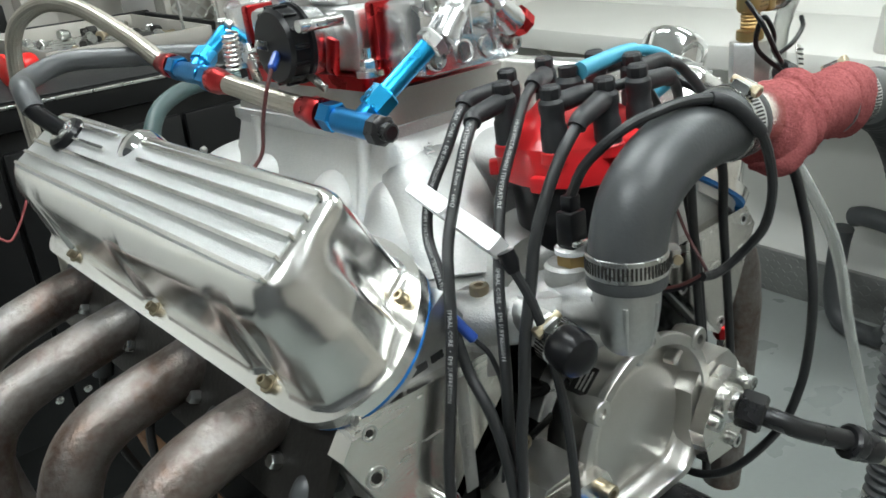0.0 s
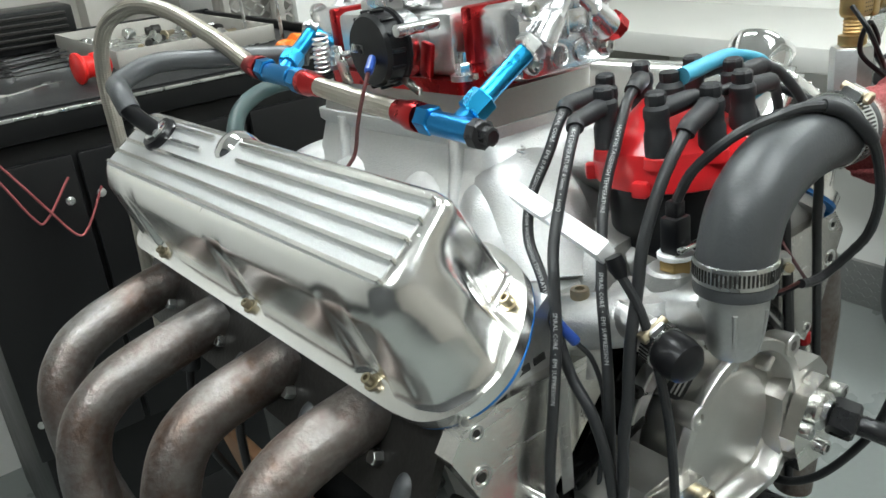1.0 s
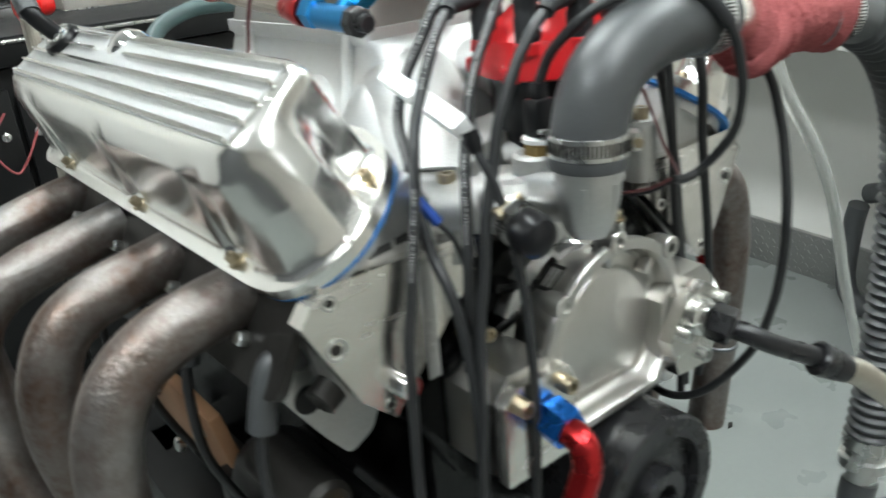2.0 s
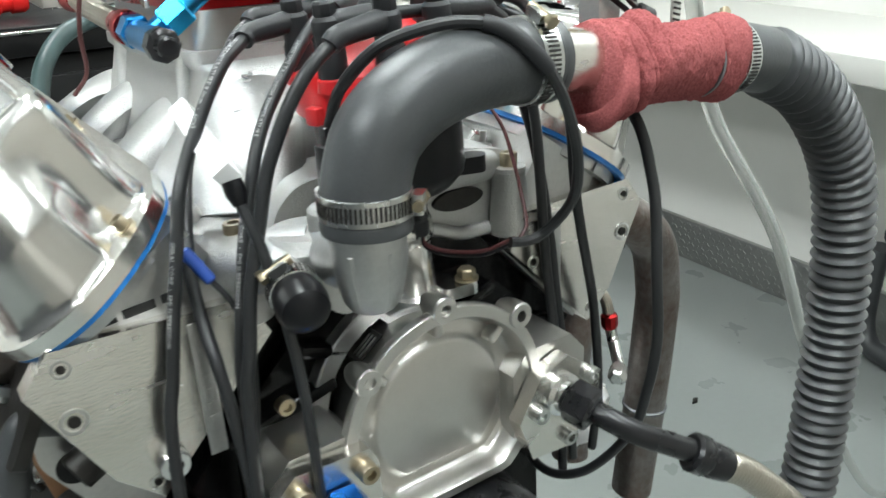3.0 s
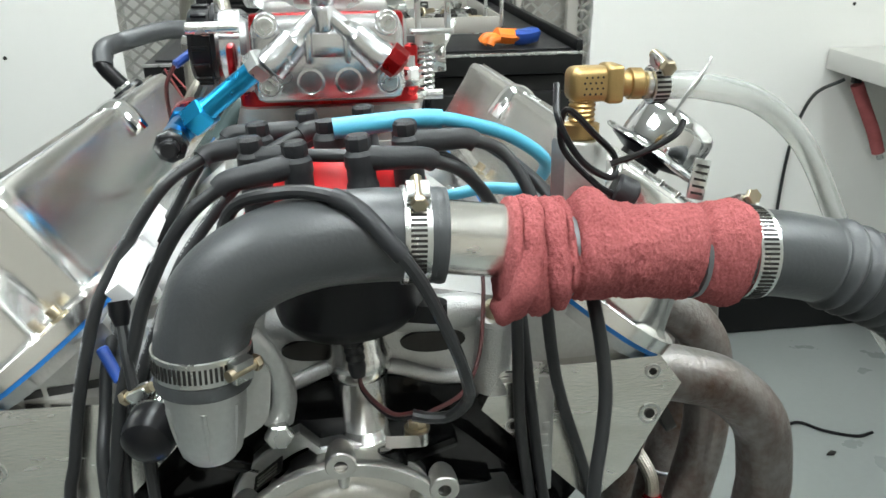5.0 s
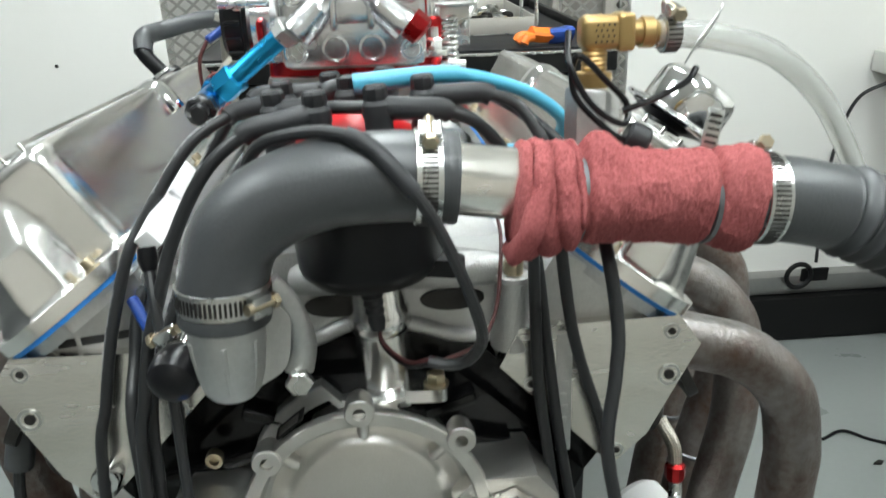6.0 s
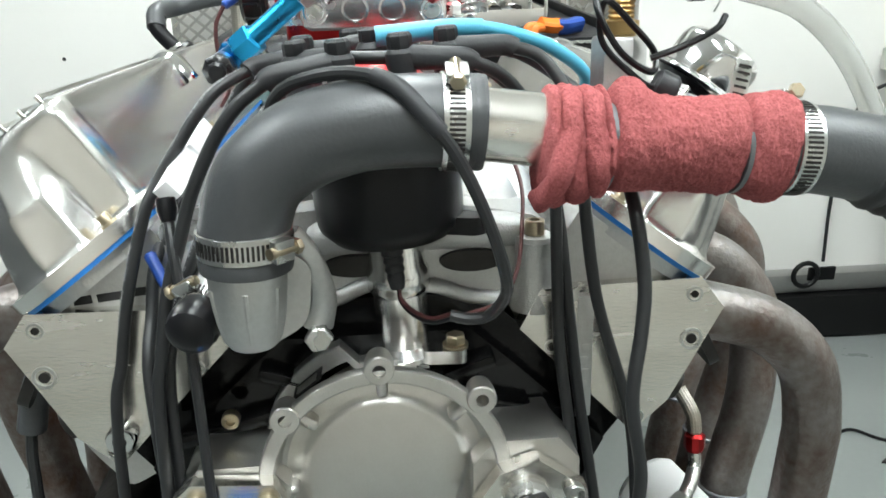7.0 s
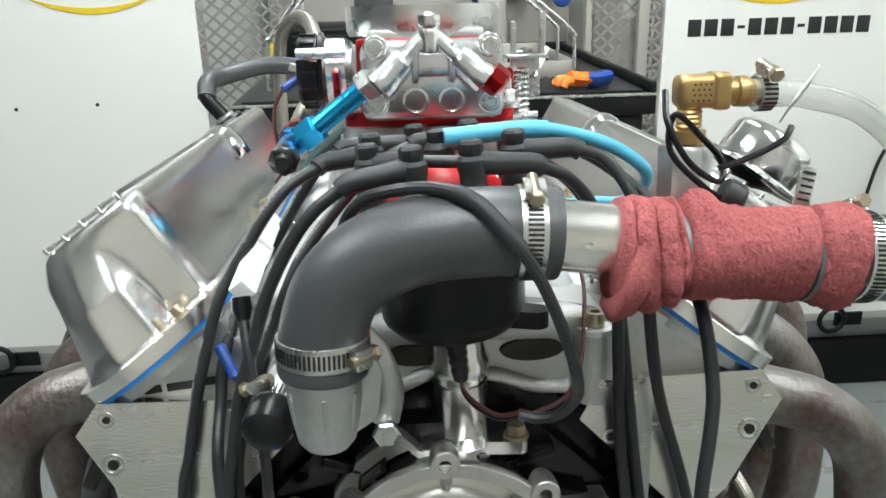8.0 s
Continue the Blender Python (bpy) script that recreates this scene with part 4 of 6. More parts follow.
# ---------------------------------------------------------------- cooling hose run
def clamp(p, d, r, label, screw=(0, -1, 0), w=0.012):
    """A worm-drive clamp: slotted band, screw housing with a hexagon head."""
    d = Vector(d).normalized()
    p = Vector(p)
    th = thing("hose_clamp", label, "hose clamp", p, group="hose clamps")
    part("band", lathe(p - d * w / 2, d, [(r, 0), (r + 0.0009, 0.0003), (r + 0.0009, w - 0.0003), (r, w)], 40, closed=False), ZINC, th)
    x, y, d = basis(d)
    n = max(24, int(r / 0.0205 * 62))
    bm = bmesh.new()
    for i in range(n):
        a = 2 * math.pi * i / n
        u = x * math.cos(a) + y * math.sin(a)
        v = -x * math.sin(a) + y * math.cos(a)
        c = p + u * (r + 0.0008)
        q = [c + v * 0.00058 + d * 0.0034, c - v * 0.00058 + d * 0.0034, c - v * 0.00058 - d * 0.0034, c + v * 0.00058 - d * 0.0034]
        lo = [bm.verts.new(k) for k in q]
        hi = [bm.verts.new(k + u * 0.0004) for k in q]
        bm.faces.new(hi)
        for k in range(4):
            bm.faces.new((lo[k], lo[(k + 1) % 4], hi[(k + 1) % 4], hi[k]))
    part("slot_band", bm, DARKSTEEL, th)["kind"] = "stuff"
    s = Vector(screw)
    s = (s - d * s.dot(d)).normalized()
    tdir = d.cross(s)
    o = p + s * (r + 0.004)
    part("screw_housing", merge(prism(rounded([(-0.0055, -0.0032), (0.0055, -0.0032), (0.0055, 0.0022), (-0.0055, 0.0022)], 0.0018, 3), axes(o - d * w * 0.40, tdir, s, d), w * 0.80, 0.0008)), ZINC, th)
    part("screw", merge(rod(o - tdir * 0.008, o + tdir * 0.0065, 0.0026, 12), hexbolt(o + tdir * 0.0065, tdir, 0.0038, 0.0034)), GOLDBOLT, th, "plated screw")
    return th


HY = -0.068
el = thing("elbow_hose", "black moulded rubber elbow hose on the water outlet", "hose", (-0.056, HY, 1.105))
EL = [(-0.056, HY, 1.117), (-0.0555, HY, 1.128), (-0.054, HY, 1.140), (-0.046, HY, 1.1585), (-0.028, HY, 1.172), (-0.004, HY, 1.1795), (0.022, HY, 1.181), (0.040, HY, 1.180), (0.053, HY, 1.179)]
def el_rad(u, a):
    return 0.0205 + 0.0006 * (1 if u < 0.06 or u > 0.94 else 0)


ELP = smooth_path(EL, 8)
part("rubber_elbow", sweep(ELP, el_rad, 36), RUBBER, el)
part("end_lip", lathe(Vector(EL[0]), (0.04, 0, 1), [(0.0190, 0), (0.0212, 0.0005), (0.0217, 0.003), (0.0212, 0.006), (0.0204, 0.0065)], 40, closed=False), RUBBER, el, "thick moulded end of the hose")
part("end_lip", lathe(Vector(EL[-1]), (-1, 0, 0.04), [(0.0180, 0), (0.0210, 0.0005), (0.0215, 0.002), (0.0212, 0.0045), (0.0204, 0.005)], 40, closed=False), RUBBER, el, "thick moulded end of the hose")
neck = thing("water_outlet", "cast aluminium thermostat housing under the elbow hose", "water outlet", (-0.056, -0.06, 1.06))
part("neck", lathe((-0.0565, HY, 1.0775), (0.01, 0, 1), [(0.0075, 0), (0.0110, 0.0012), (0.0138, 0.005), (0.0160, 0.014), (0.0176, 0.026), (0.0184, 0.040), (0.0184, 0.046)], 32), CAST, neck)
for ka in (35, 80, 130, 215, 275, 325):
    kx, ky = math.cos(radians(ka)), math.sin(radians(ka))
    part("cast_ridge", tube([(-0.0565 + kx * 0.0130, HY + ky * 0.0130, 1.084), (-0.0565 + kx * 0.0162, HY + ky * 0.0162, 1.098), (-0.0565 + kx * 0.0176, HY + ky * 0.0176, 1.110)], 0.0014, 8, 4), CAST, neck)
part("throat", tube([(-0.057, HY, 1.100), (-0.057, -0.05, 1.097), (-0.058, -0.022, 1.090)], 0.0150, 16, 5), CAST, neck)
part("flange", prism(rounded([(-0.026, -0.012), (0.0, -0.022), (0.026, -0.006), (0.026, 0.008), (0.0, 0.022), (-0.026, 0.012)], 0.008, 4), axes((-0.050, -0.030, 1.090), Vector((0.62, 0, 0.78)).normalized(), Vector((-0.78, 0, 0.62)).normalized(), (0, -1, 0)), 0.012, 0.002), CAST, neck)
part("ear", tube([(-0.038, -0.040, 1.124), (-0.031, -0.037, 1.113), (-0.0265, -0.034, 1.098), (-0.0255, -0.031, 1.083), (-0.0295, -0.029, 1.069)], lambda u, a: 0.0042 + 0.0030 * u * u, 14, 6, (0.8, 1.2)), CAST, neck)
part("bolt", hexbolt((-0.029, -0.034, 1.065), (0, -1, 0), 0.0075, 0.006), ZINC, neck)
clamp((-0.0555, HY, 1.130), (0.03, 0, 1), 0.0208, "slotted steel hose clamp round the rubber elbow", (0.75, -0.65, 0.0))
clamp((0.040, HY, 1.180), (1, 0, -0.05), 0.0208, "slotted steel hose clamp with its screw on top", (0, -0.45, 1))
pipe = thing("water_pipe", "bare aluminium pipe between the hoses", "pipe", (0.06, HY, 1.178))
part("tube", tube([(0.048, HY, 1.179), (0.10, HY, 1.172), (0.16, HY, 1.166), (0.225, HY, 1.160)], 0.0165, 28, 5), MACHINED, pipe)

# -- red shop towel wrapped round the pipe
random.seed(7)
tw = thing("shop_towel", "red terry shop towel wrapped and tied round the pipe", "towel", (0.14, HY, 1.167))
def towel_rad(u, a):
    """Cloth radius: folded collar, hump after the first band, flared end (a: 90 degrees is up, 180 towards the front)."""
    up, fr = math.sin(a), -math.cos(a)
    base = 0.0226 + 0.0012 * math.sin(2 * a + 4 * u) + 0.0008 * math.sin(3 * a + 9 * u + 1.0)
    if u < 0.255:
        ph = abs(math.sin(math.pi * (u + 0.050 * up + 0.020 * math.sin(2 * a + 1.0) + 0.012 * noise.noise((u * 9, math.cos(a), math.sin(a) * 2))) / 0.082))
        ends = min(1.0, u / 0.04, (0.262 - u) / 0.03)
        base += ends * (0.0020 + (0.0026 + 0.0022 * fr) * (ph ** 0.4 - 0.6)) + 0.0035 * math.exp(-((u - 0.07) / 0.09) ** 2) * max(0, -up)
    base += 0.0085 * math.exp(-((u - 0.36) / 0.075) ** 2) * max(0, 0.9 * up + 0.25 * fr) ** 2
    base += 0.0014 * math.sin(6.0 * u + 4 * a) * math.exp(-((u - 0.34) / 0.10) ** 2)
    for uc in (0.268, 0.80):
        base -= 0.0034 * math.exp(-((u - uc) / 0.014) ** 2)
    if u > 0.81:
        base += 0.0022 * math.exp(-((u - 0.93) / 0.07) ** 2) + 0.0022 * (u - 0.81) / 0.19 * math.sin(3 * a + 0.7)
    ca, sa = math.cos(a), math.sin(a)
    base += 0.0010 * noise.noise((u * 22, ca * 3, sa * 3)) + 0.0007 * noise.noise((u * 70, ca * 9, sa * 9)) + 0.0006 * noise.noise((u * 210, ca * 28, sa * 28))
    if u > 0.985 or u < 0.012:
        base -= 0.0045
    return base


part("cloth", sweep(smooth_path([(0.0775, HY, 1.1705), (0.10, HY - 0.001, 1.1680), (0.13, HY, 1.1665), (0.16, HY, 1.1650), (0.1915, HY, 1.162)], 60), towel_rad, 168), TOWEL, tw, angle=80)
part("loose_fold", tube([(0.088, HY - 0.021, 1.176), (0.083, HY - 0.0265, 1.163), (0.0785, HY - 0.021, 1.150), (0.0775, HY - 0.010, 1.145), (0.082, HY + 0.004, 1.1445)], lambda u, a: 0.0052 + 0.0008 * math.sin(3 * a + 8 * u), 16, 8), TOWEL, tw, angle=80)
for ux, rb in ((0.1080, 0.0212), (0.1688, 0.0208)):
    bd = part("band", lathe((ux - 0.0018, HY, 1.1672 - (ux - 0.1065) * 0.07), (1, 0.02, -0.07), [(rb - 0.002, 0), (rb, 0.0002), (rb, 0.0024), (rb - 0.002, 0.0026)], 48, closed=False), HEADGREY, tw, "thin steel clamp band")
clamp((0.1965, HY, 1.1615), (1, 0, -0.08), 0.0208, "slotted steel hose clamp beside the towel", (0, 0.5, 1), 0.011)

# -- corrugated hose
ch = thing("corrugated_hose", "black corrugated rubber hose hanging to the floor", "hose", (0.31, HY, 0.70))
CH = [(0.190, HY, 1.162), (0.216, HY, 1.159), (0.247, HY, 1.150), (0.292, HY, 1.126), (0.330, HY - 0.002, 1.083), (0.350, HY - 0.004, 1.03), (0.356, HY - 0.006, 0.95), (0.352, HY - 0.008, 0.87), (0.344, HY - 0.01, 0.79), (0.336, HY - 0.01, 0.735)]
cp = smooth_path(CH, 40)
part("hose", sweep(cp, lambda u, a: 0.0205 if u < 0.085 else 0.0208 + 0.0022 * math.sin(u * 2 * math.pi * 52), 28), RUBBER, ch, angle=60)
part("end_fitting", lathe((0.336, HY - 0.010, 0.742), (-0.12, 0, -1), [(0.0235, 0), (0.0235, 0.012), (0.019, 0.014), (0.019, 0.022), (0.0235, 0.024), (0.0235, 0.034), (0.015, 0.036), (0.015, 0.060)], 28), ZINC, ch, "steel clamp fitting at the hose's end")
dh = thing("drain_hose", "black rubber hose lying on the floor", "hose", (0.34, -0.08, 0.66))
part("hose", tube([(0.330, -0.078, 0.69), (0.325, -0.078, 0.665), (0.335, -0.085, 0.645), (0.38, -0.10, 0.63), (0.46, -0.12, 0.60), (0.52, -0.13, 0.45), (0.54, -0.13, 0.20), (0.60, -0.10, -0.01), (0.75, 0.0, -0.035)], 0.017, 20, 8), RUBBER, dh)

# ---------------------------------------------------------------- distributor, ignition
DB, DT = Vector((0.017, 0.018, 1.035)), Vector((0.005, 0.017, 1.217))
DA = (DT - DB).normalized()


def dpos(h, ang=0.0, r=0.0):
    """A point of the distributor at height h over its base."""
    return DB + DA * h + Vector((math.cos(radians(ang)) * r, math.sin(radians(ang)) * r, 0.066 * math.cos(radians(ang)) * r))


ds = thing("distributor", "black and polished distributor with a red cap", "distributor", DB)
part("stem", lathe(DB - DA * 0.012, DA, [(0.021, 0), (0.021, 0.008), (0.0165, 0.013), (0.0160, 0.045), (0.0185, 0.049), (0.0185, 0.058), (0.0165, 0.062), (0.0165, 0.085)], 28), POLISHED, ds, "polished aluminium stem")
part("body", lathe(dpos(0.066), DA, [(0.020, 0), (0.034, 0.003), (0.0405, 0.010), (0.0415, 0.014), (0.0425, 0.055), (0.041, 0.057)], 40), BLACKPL, ds)
part("ear", prism(rounded([(0.0, -0.010), (0.052, -0.007), (0.056, 0.0), (0.052, 0.007), (0.0, 0.010)], 0.004, 4), axes(dpos(0.072), (0.93, -0.36, 0), (0.36, 0.93, 0), (0, 0, 1)), 0.010, 0.002), BLACKPL, ds)
cap = part("cap", lathe(dpos(0.1190), DA, [(0.046, 0), (0.0500, 0.002), (0.0500, 0.011), (0.0490, 0.013), (0.0485, 0.020), (0.0465, 0.024), (0.036, 0.029), (0.027, 0.036), (0.018, 0.045), (0.010, 0.048), (0, 0.048)], 48), REDCAP, ds, "glossy red plastic cap")
for k in range(6):
    a = 60 * k + 15
    part("clip_lug", box(dpos(0.124, a, 0.0495), (0.012, 0.010, 0.010), 0.002, (0, 0, a)), REDCAP, cap)
angles = [-71, -26, 17, 62, 106, 152, 206, 248]
for a in angles:
    part("tower", lathe(dpos(0.136, a, 0.0425), DA, [(0.0098, 0), (0.0090, 0.006), (0.0070, 0.008)], 18), REDCAP, cap)
part("spare_post", lathe(dpos(0.140, 270, 0.015), DA, [(0.0075, 0), (0.0075, 0.014), (0.0060, 0.016), (0, 0.016)], 18), BOOT, cap)
cdown = thing("distributor_clamp", "polished hold-down clamp with a gold bolt", "clamp", (0.042, -0.004, 1.03))
part("fork", prism(rounded([(-0.014, -0.007), (0.010, -0.009), (0.014, 0.0), (0.007, 0.008), (-0.014, 0.007)], 0.004, 4), axes((0.040, 0.0, 1.031), (1, 0, 0), (0, 1, 0), (0, 0, 1)), 0.008, 0.002), POLISHED, cdown)
part("bolt", merge(lathe((0.045, -0.003, 1.040), (0, 0, 1), [(0.0075, 0), (0.0075, 0.0015), (0.006, 0.002)], 16), hexbolt((0.045, -0.003, 1.0415), (0, 0, 1), 0.0058, 0.006)), GOLDBOLT, cdown)


def printed(path, r, text, s0, view, size, parent):
    """White print along a wire, wrapped on its side that faces the given way."""
    cu = bpy.data.curves.new("txt", "FONT")
    cu.body, cu.size, cu.resolution_u = text, size, 1
    ob = bpy.data.objects.new("txt", cu)
    me = bpy.data.meshes.new_from_object(ob)
    bm = bmesh.new()
    bm.from_mesh(me)
    bpy.data.objects.remove(ob)
    bpy.data.meshes.remove(me)
    bpy.data.curves.remove(cu)
    lens = [0.0]
    for a, b in zip(path, path[1:]):
        lens.append(lens[-1] + (b - a).length)
    kill = []
    for v in bm.verts:
        s = min(max(s0 + v.co.x, 0), lens[-1] - 1e-4)
        i = max(k for k in range(len(lens) - 1) if lens[k] <= s)
        f = (s - lens[i]) / max(lens[i + 1] - lens[i], 1e-6)
        p = path[i].lerp(path[i + 1], f)
        t = (path[i + 1] - path[i]).normalized()
        n = Vector(view)
        n = (n - t * n.dot(t)).normalized()
        b = n.cross(t) * -1
        phi = (v.co.y - size * 0.35) / r
        v.co = p + (n * math.cos(phi) - b * math.sin(phi)) * (r + 0.00025)
    return part("print", bm, PRINT, parent, "white printed lettering")


R_W = 0.0034


def plug_wire(label, pts, term, side, texts=(), colour=None, sleeve=True):
    colour = colour or WIREBLK
    w = thing("spark_plug_wire", label, "spark plug wire", pts[-1], group="spark plug wires")
    path = smooth_path(pts, 10)
    cab = part("cable", sweep(path, R_W, 12), colour, w)
    if term is not None:
        b0 = dpos(0.1400, term, 0.0425)
        bt = part("boot", lathe(b0, DA, [(0.0078, 0), (0.0081, 0.002), (0.0079, 0.016), (0.0070, 0.018), (0.0070, 0.024), (0.0077, 0.026), (0.0075, 0.031), (0.0060, 0.033)], 20), BOOT, w, "moulded rubber boot")
        part("nub", lathe(b0 + DA * 0.033, DA, [(0.0056, 0), (0.0062, 0.001), (0.0062, 0.006), (0.0050, 0.0075), (0, 0.0078)], 8), BOOT, bt)
        st = b0 + DA * 0.029
        d = (Vector(pts[0]) - st)
        part("sleeve", sweep(smooth_path([st, st + d * 0.5, Vector(pts[0]), Vector(pts[0]) + (Vector(pts[1]) - Vector(pts[0])).normalized() * 0.006], 5), lambda u, a: 0.0063 - 0.0010 * u, 16), BOOT, w)
    for text, s0, view in texts:
        printed(path, R_W, text, s0, view, 0.0034, cab)
    return w


VL = (-0.75, -0.6, 0.3)
TXT = "HIGH TEMPERATURE 8.0mm  •  600Ω"
TXT2 = "SPIRAL CORE  •  EMI SUPPRESSION"
TXT3 = "HIGH VOLTAGE/HIGH TEMPERATURE"
plug_wire("black silicone plug wire with white lettering, hanging before the head",
          [(-0.058, 0.036, 1.197), (-0.081, 0.022, 1.184), (-0.102, 0.013, 1.156), (-0.112, 0.008, 1.140), (-0.119, 0.002, 1.126), (-0.127, -0.005, 1.099), (-0.134, -0.008, 1.072), (-0.140, -0.009, 1.043), (-0.146, -0.011, 1.017), (-0.150, -0.012, 0.95), (-0.152, -0.010, 0.86)], 152, -1,
          [(TXT, 0.01, VL), (TXT2, 0.12, VL)])
plug_wire("black silicone plug wire with white lettering, in the pickup clip",
          [(-0.046, 0.054, 1.203), (-0.060, 0.049, 1.195), (-0.072, 0.047, 1.180), (-0.087, 0.049, 1.156), (-0.100, 0.040, 1.136), (-0.1105, 0.020, 1.119), (-0.1185, 0.0035, 1.094), (-0.1205, -0.008, 1.070), (-0.121, -0.024, 1.048), (-0.119, -0.032, 1.01), (-0.117, -0.034, 0.95), (-0.118, -0.03, 0.86)], 106, -1,
          [(TXT2, 0.01, VL), (TXT3, 0.075, VL)])
plug_wire("black silicone plug wire arching beside the elbow hose",
          [(-0.041, -0.030, 1.198), (-0.058, -0.032, 1.186), (-0.071, -0.032, 1.170), (-0.085, -0.032, 1.144), (-0.093, -0.034, 1.121), (-0.103, -0.036, 1.091), (-0.109, -0.038, 1.060), (-0.114, -0.038, 1.033), (-0.118, -0.037, 0.95), (-0.122, -0.03, 0.86)], 248, -1)
plug_wire("black silicone plug wire with white lettering, behind the others",
          [(-0.004, 0.036, 1.207), (-0.025, 0.027, 1.199), (-0.045, 0.018, 1.182), (-0.057, 0.014, 1.169), (-0.066, 0.010, 1.158), (-0.076, 0.004, 1.143), (-0.090, -0.006, 1.112), (-0.098, -0.014, 1.092), (-0.106, -0.022, 1.067), (-0.111, -0.026, 1.035), (-0.113, -0.028, 0.95), (-0.115, -0.03, 0.86)], 62, -1,
          [(TXT3, 0.04, VL), (TXT2, 0.13, VL)])
plug_wire("black silicone plug wire hanging behind the towel-wrapped pipe",
          [(0.050, -0.022, 1.203), (0.072, -0.014, 1.192), (0.090, -0.007, 1.167), (0.100, -0.006, 1.130), (0.102, -0.008, 1.09), (0.104, -0.010, 1.04), (0.112, -0.010, 0.98), (0.118, -0.010, 0.92), (0.12, -0.01, 0.86)], -71, 1)
plug_wire("black silicone plug wire passing behind the shop towel",
          [(0.074, -0.001, 1.207), (0.094, -0.004, 1.199), (0.108, -0.016, 1.172), (0.112, -0.024, 1.130), (0.118, -0.022, 1.09), (0.125, -0.020, 1.06), (0.147, -0.012, 0.99), (0.155, -0.010, 0.92), (0.16, 0.0, 0.86)], -26, 1)
plug_wire("black silicone plug wire drooping before the head",
          [(0.072, 0.028, 1.206), (0.094, 0.018, 1.196), (0.116, -0.010, 1.178), (0.124, -0.036, 1.160), (0.126, -0.064, 1.134), (0.129, -0.074, 1.102), (0.127, -0.080, 1.080), (0.122, -0.087, 1.045), (0.130, -0.083, 1.0), (0.129, -0.078, 0.962), (0.132, -0.062, 0.918), (0.118, -0.032, 0.876), (0.106, 0.0, 0.868), (0.12, 0.05, 0.88)], 17, 1)
plug_wire("black silicone plug wire crossing under the other boots",
          [(-0.012, -0.008, 1.204), (0.012, -0.012, 1.2035), (0.036, -0.010, 1.2030), (0.060, 0.006, 1.198), (0.082, 0.010, 1.180), (0.096, 0.006, 1.150), (0.104, 0.000, 1.115), (0.110, -0.006, 1.06), (0.118, -0.006, 1.0), (0.13, -0.004, 0.93), (0.14, 0.0, 0.86)], 206, 1)
cw = thing("coil_wire", "light blue silicone coil wire from the cap's centre", "coil wire", (0.06, 0.06, 1.15))
cp = smooth_path([(0.008, 0.010, 1.2125), (0.055, 0.012, 1.2155), (0.080, 0.010, 1.2118), (0.104, 0.013, 1.2025), (0.123, 0.021, 1.186), (0.118, 0.045, 1.166), (0.095, 0.055, 1.164), (0.070, 0.055, 1.160)], 10)
part("cable", sweep(cp, 0.0037, 12), BLUEWIRE, cw)
part("sleeve", sweep(cp[:14], lambda u, a: 0.0054 - 0.0006 * u, 14), BLUEWIRE, cw, "light blue shrink sleeve")
b0 = dpos(0.1500)
bt = part("boot", lathe(b0, DA, [(0.0086, 0), (0.0086, 0.022), (0.0066, 0.025)], 18), BOOT, cw)
part("nub", lathe(b0 + DA * 0.025, DA, [(0.0056, 0), (0.0062, 0.001), (0.0062, 0.006), (0, 0.0075)], 8), BOOT, bt)

# -- pickup clip on the wires, with its cable
pk = thing("pickup_clip", "white plastic inductive pickup clip on the plug wires", "pickup clip", (-0.100, 0.017, 1.145))
mm = axes((-0.0910, 0.0560, 1.1575), *(lambda x, n: (x, n.cross(x).normalized(), n))(Vector((-0.08, -1, -0.27)).normalized(), Vector((-0.62, -0.12, 0.77)).normalized()))
part("jaw", prism(rounded([(0.0, -0.0050), (0.032, -0.0050), (0.034, -0.002), (0.034, 0.0050), (0.0, 0.0050)], 0.0012, 2), mm, 0.009, 0.0008), WHITEPL, pk)
part("jaw", prism(rounded([(0.038, -0.0052), (0.078, -0.0052), (0.078, 0.0052), (0.038, 0.0052)], 0.0012, 2), mm, 0.010, 0.0008), WHITEPL, pk)
part("hinge", prism([(0.028, -0.0042), (0.046, -0.0042), (0.046, 0.0034), (0.028, 0.0034)], mm @ Matrix.Translation((0, 0, -0.002)), 0.008), WHITEPL, pk)
part("strain_relief", lathe((-0.100, -0.024, 1.140), (0.1, -0.35, -0.93), [(0.0048, 0), (0.0052, 0.006), (0.0034, 0.012)], 16), BLACKPL, pk)
part("cable", tube([(-0.099, -0.028, 1.130), (-0.096, -0.038, 1.110), (-0.092, -0.046, 1.075), (-0.090, -0.052, 1.03), (-0.090, -0.054, 0.96), (-0.092, -0.050, 0.87)], 0.0028, 10, 8), WIREBLK, pk)

# -- temperature sensor and its braided lead over the elbow
sn = thing("sensor", "brass temperature sensor with a black plug", "sensor", (-0.049, -0.026, 1.115))
part("hex", hexbolt((-0.049, -0.026, 1.114), (0, 0, 1), 0.0095, 0.009), BRASS, sn)
part("ring", lathe((-0.049, -0.026, 1.123), (0, 0, 1), [(0.0105, 0), (0.0105, 0.0025), (0.008, 0.003)], 20), WHITEPL, sn)
pg = part("plug", box((-0.049, -0.026, 1.137), (0.014, 0.012, 0.022), 0.002), BLACKPL, sn)
part("latch", box((-0.049, -0.035, 1.131), (0.018, 0.004, 0.003), 0.001), ZINC, pg)
part("collar", box((-0.049, -0.026, 1.152), (0.009, 0.008, 0.010), 0.0015), BLACKPL, pg)
lead = thing("sensor_lead", "black sleeved sensor lead looped over the elbow hose", "cable", (0.06, -0.07, 1.08))
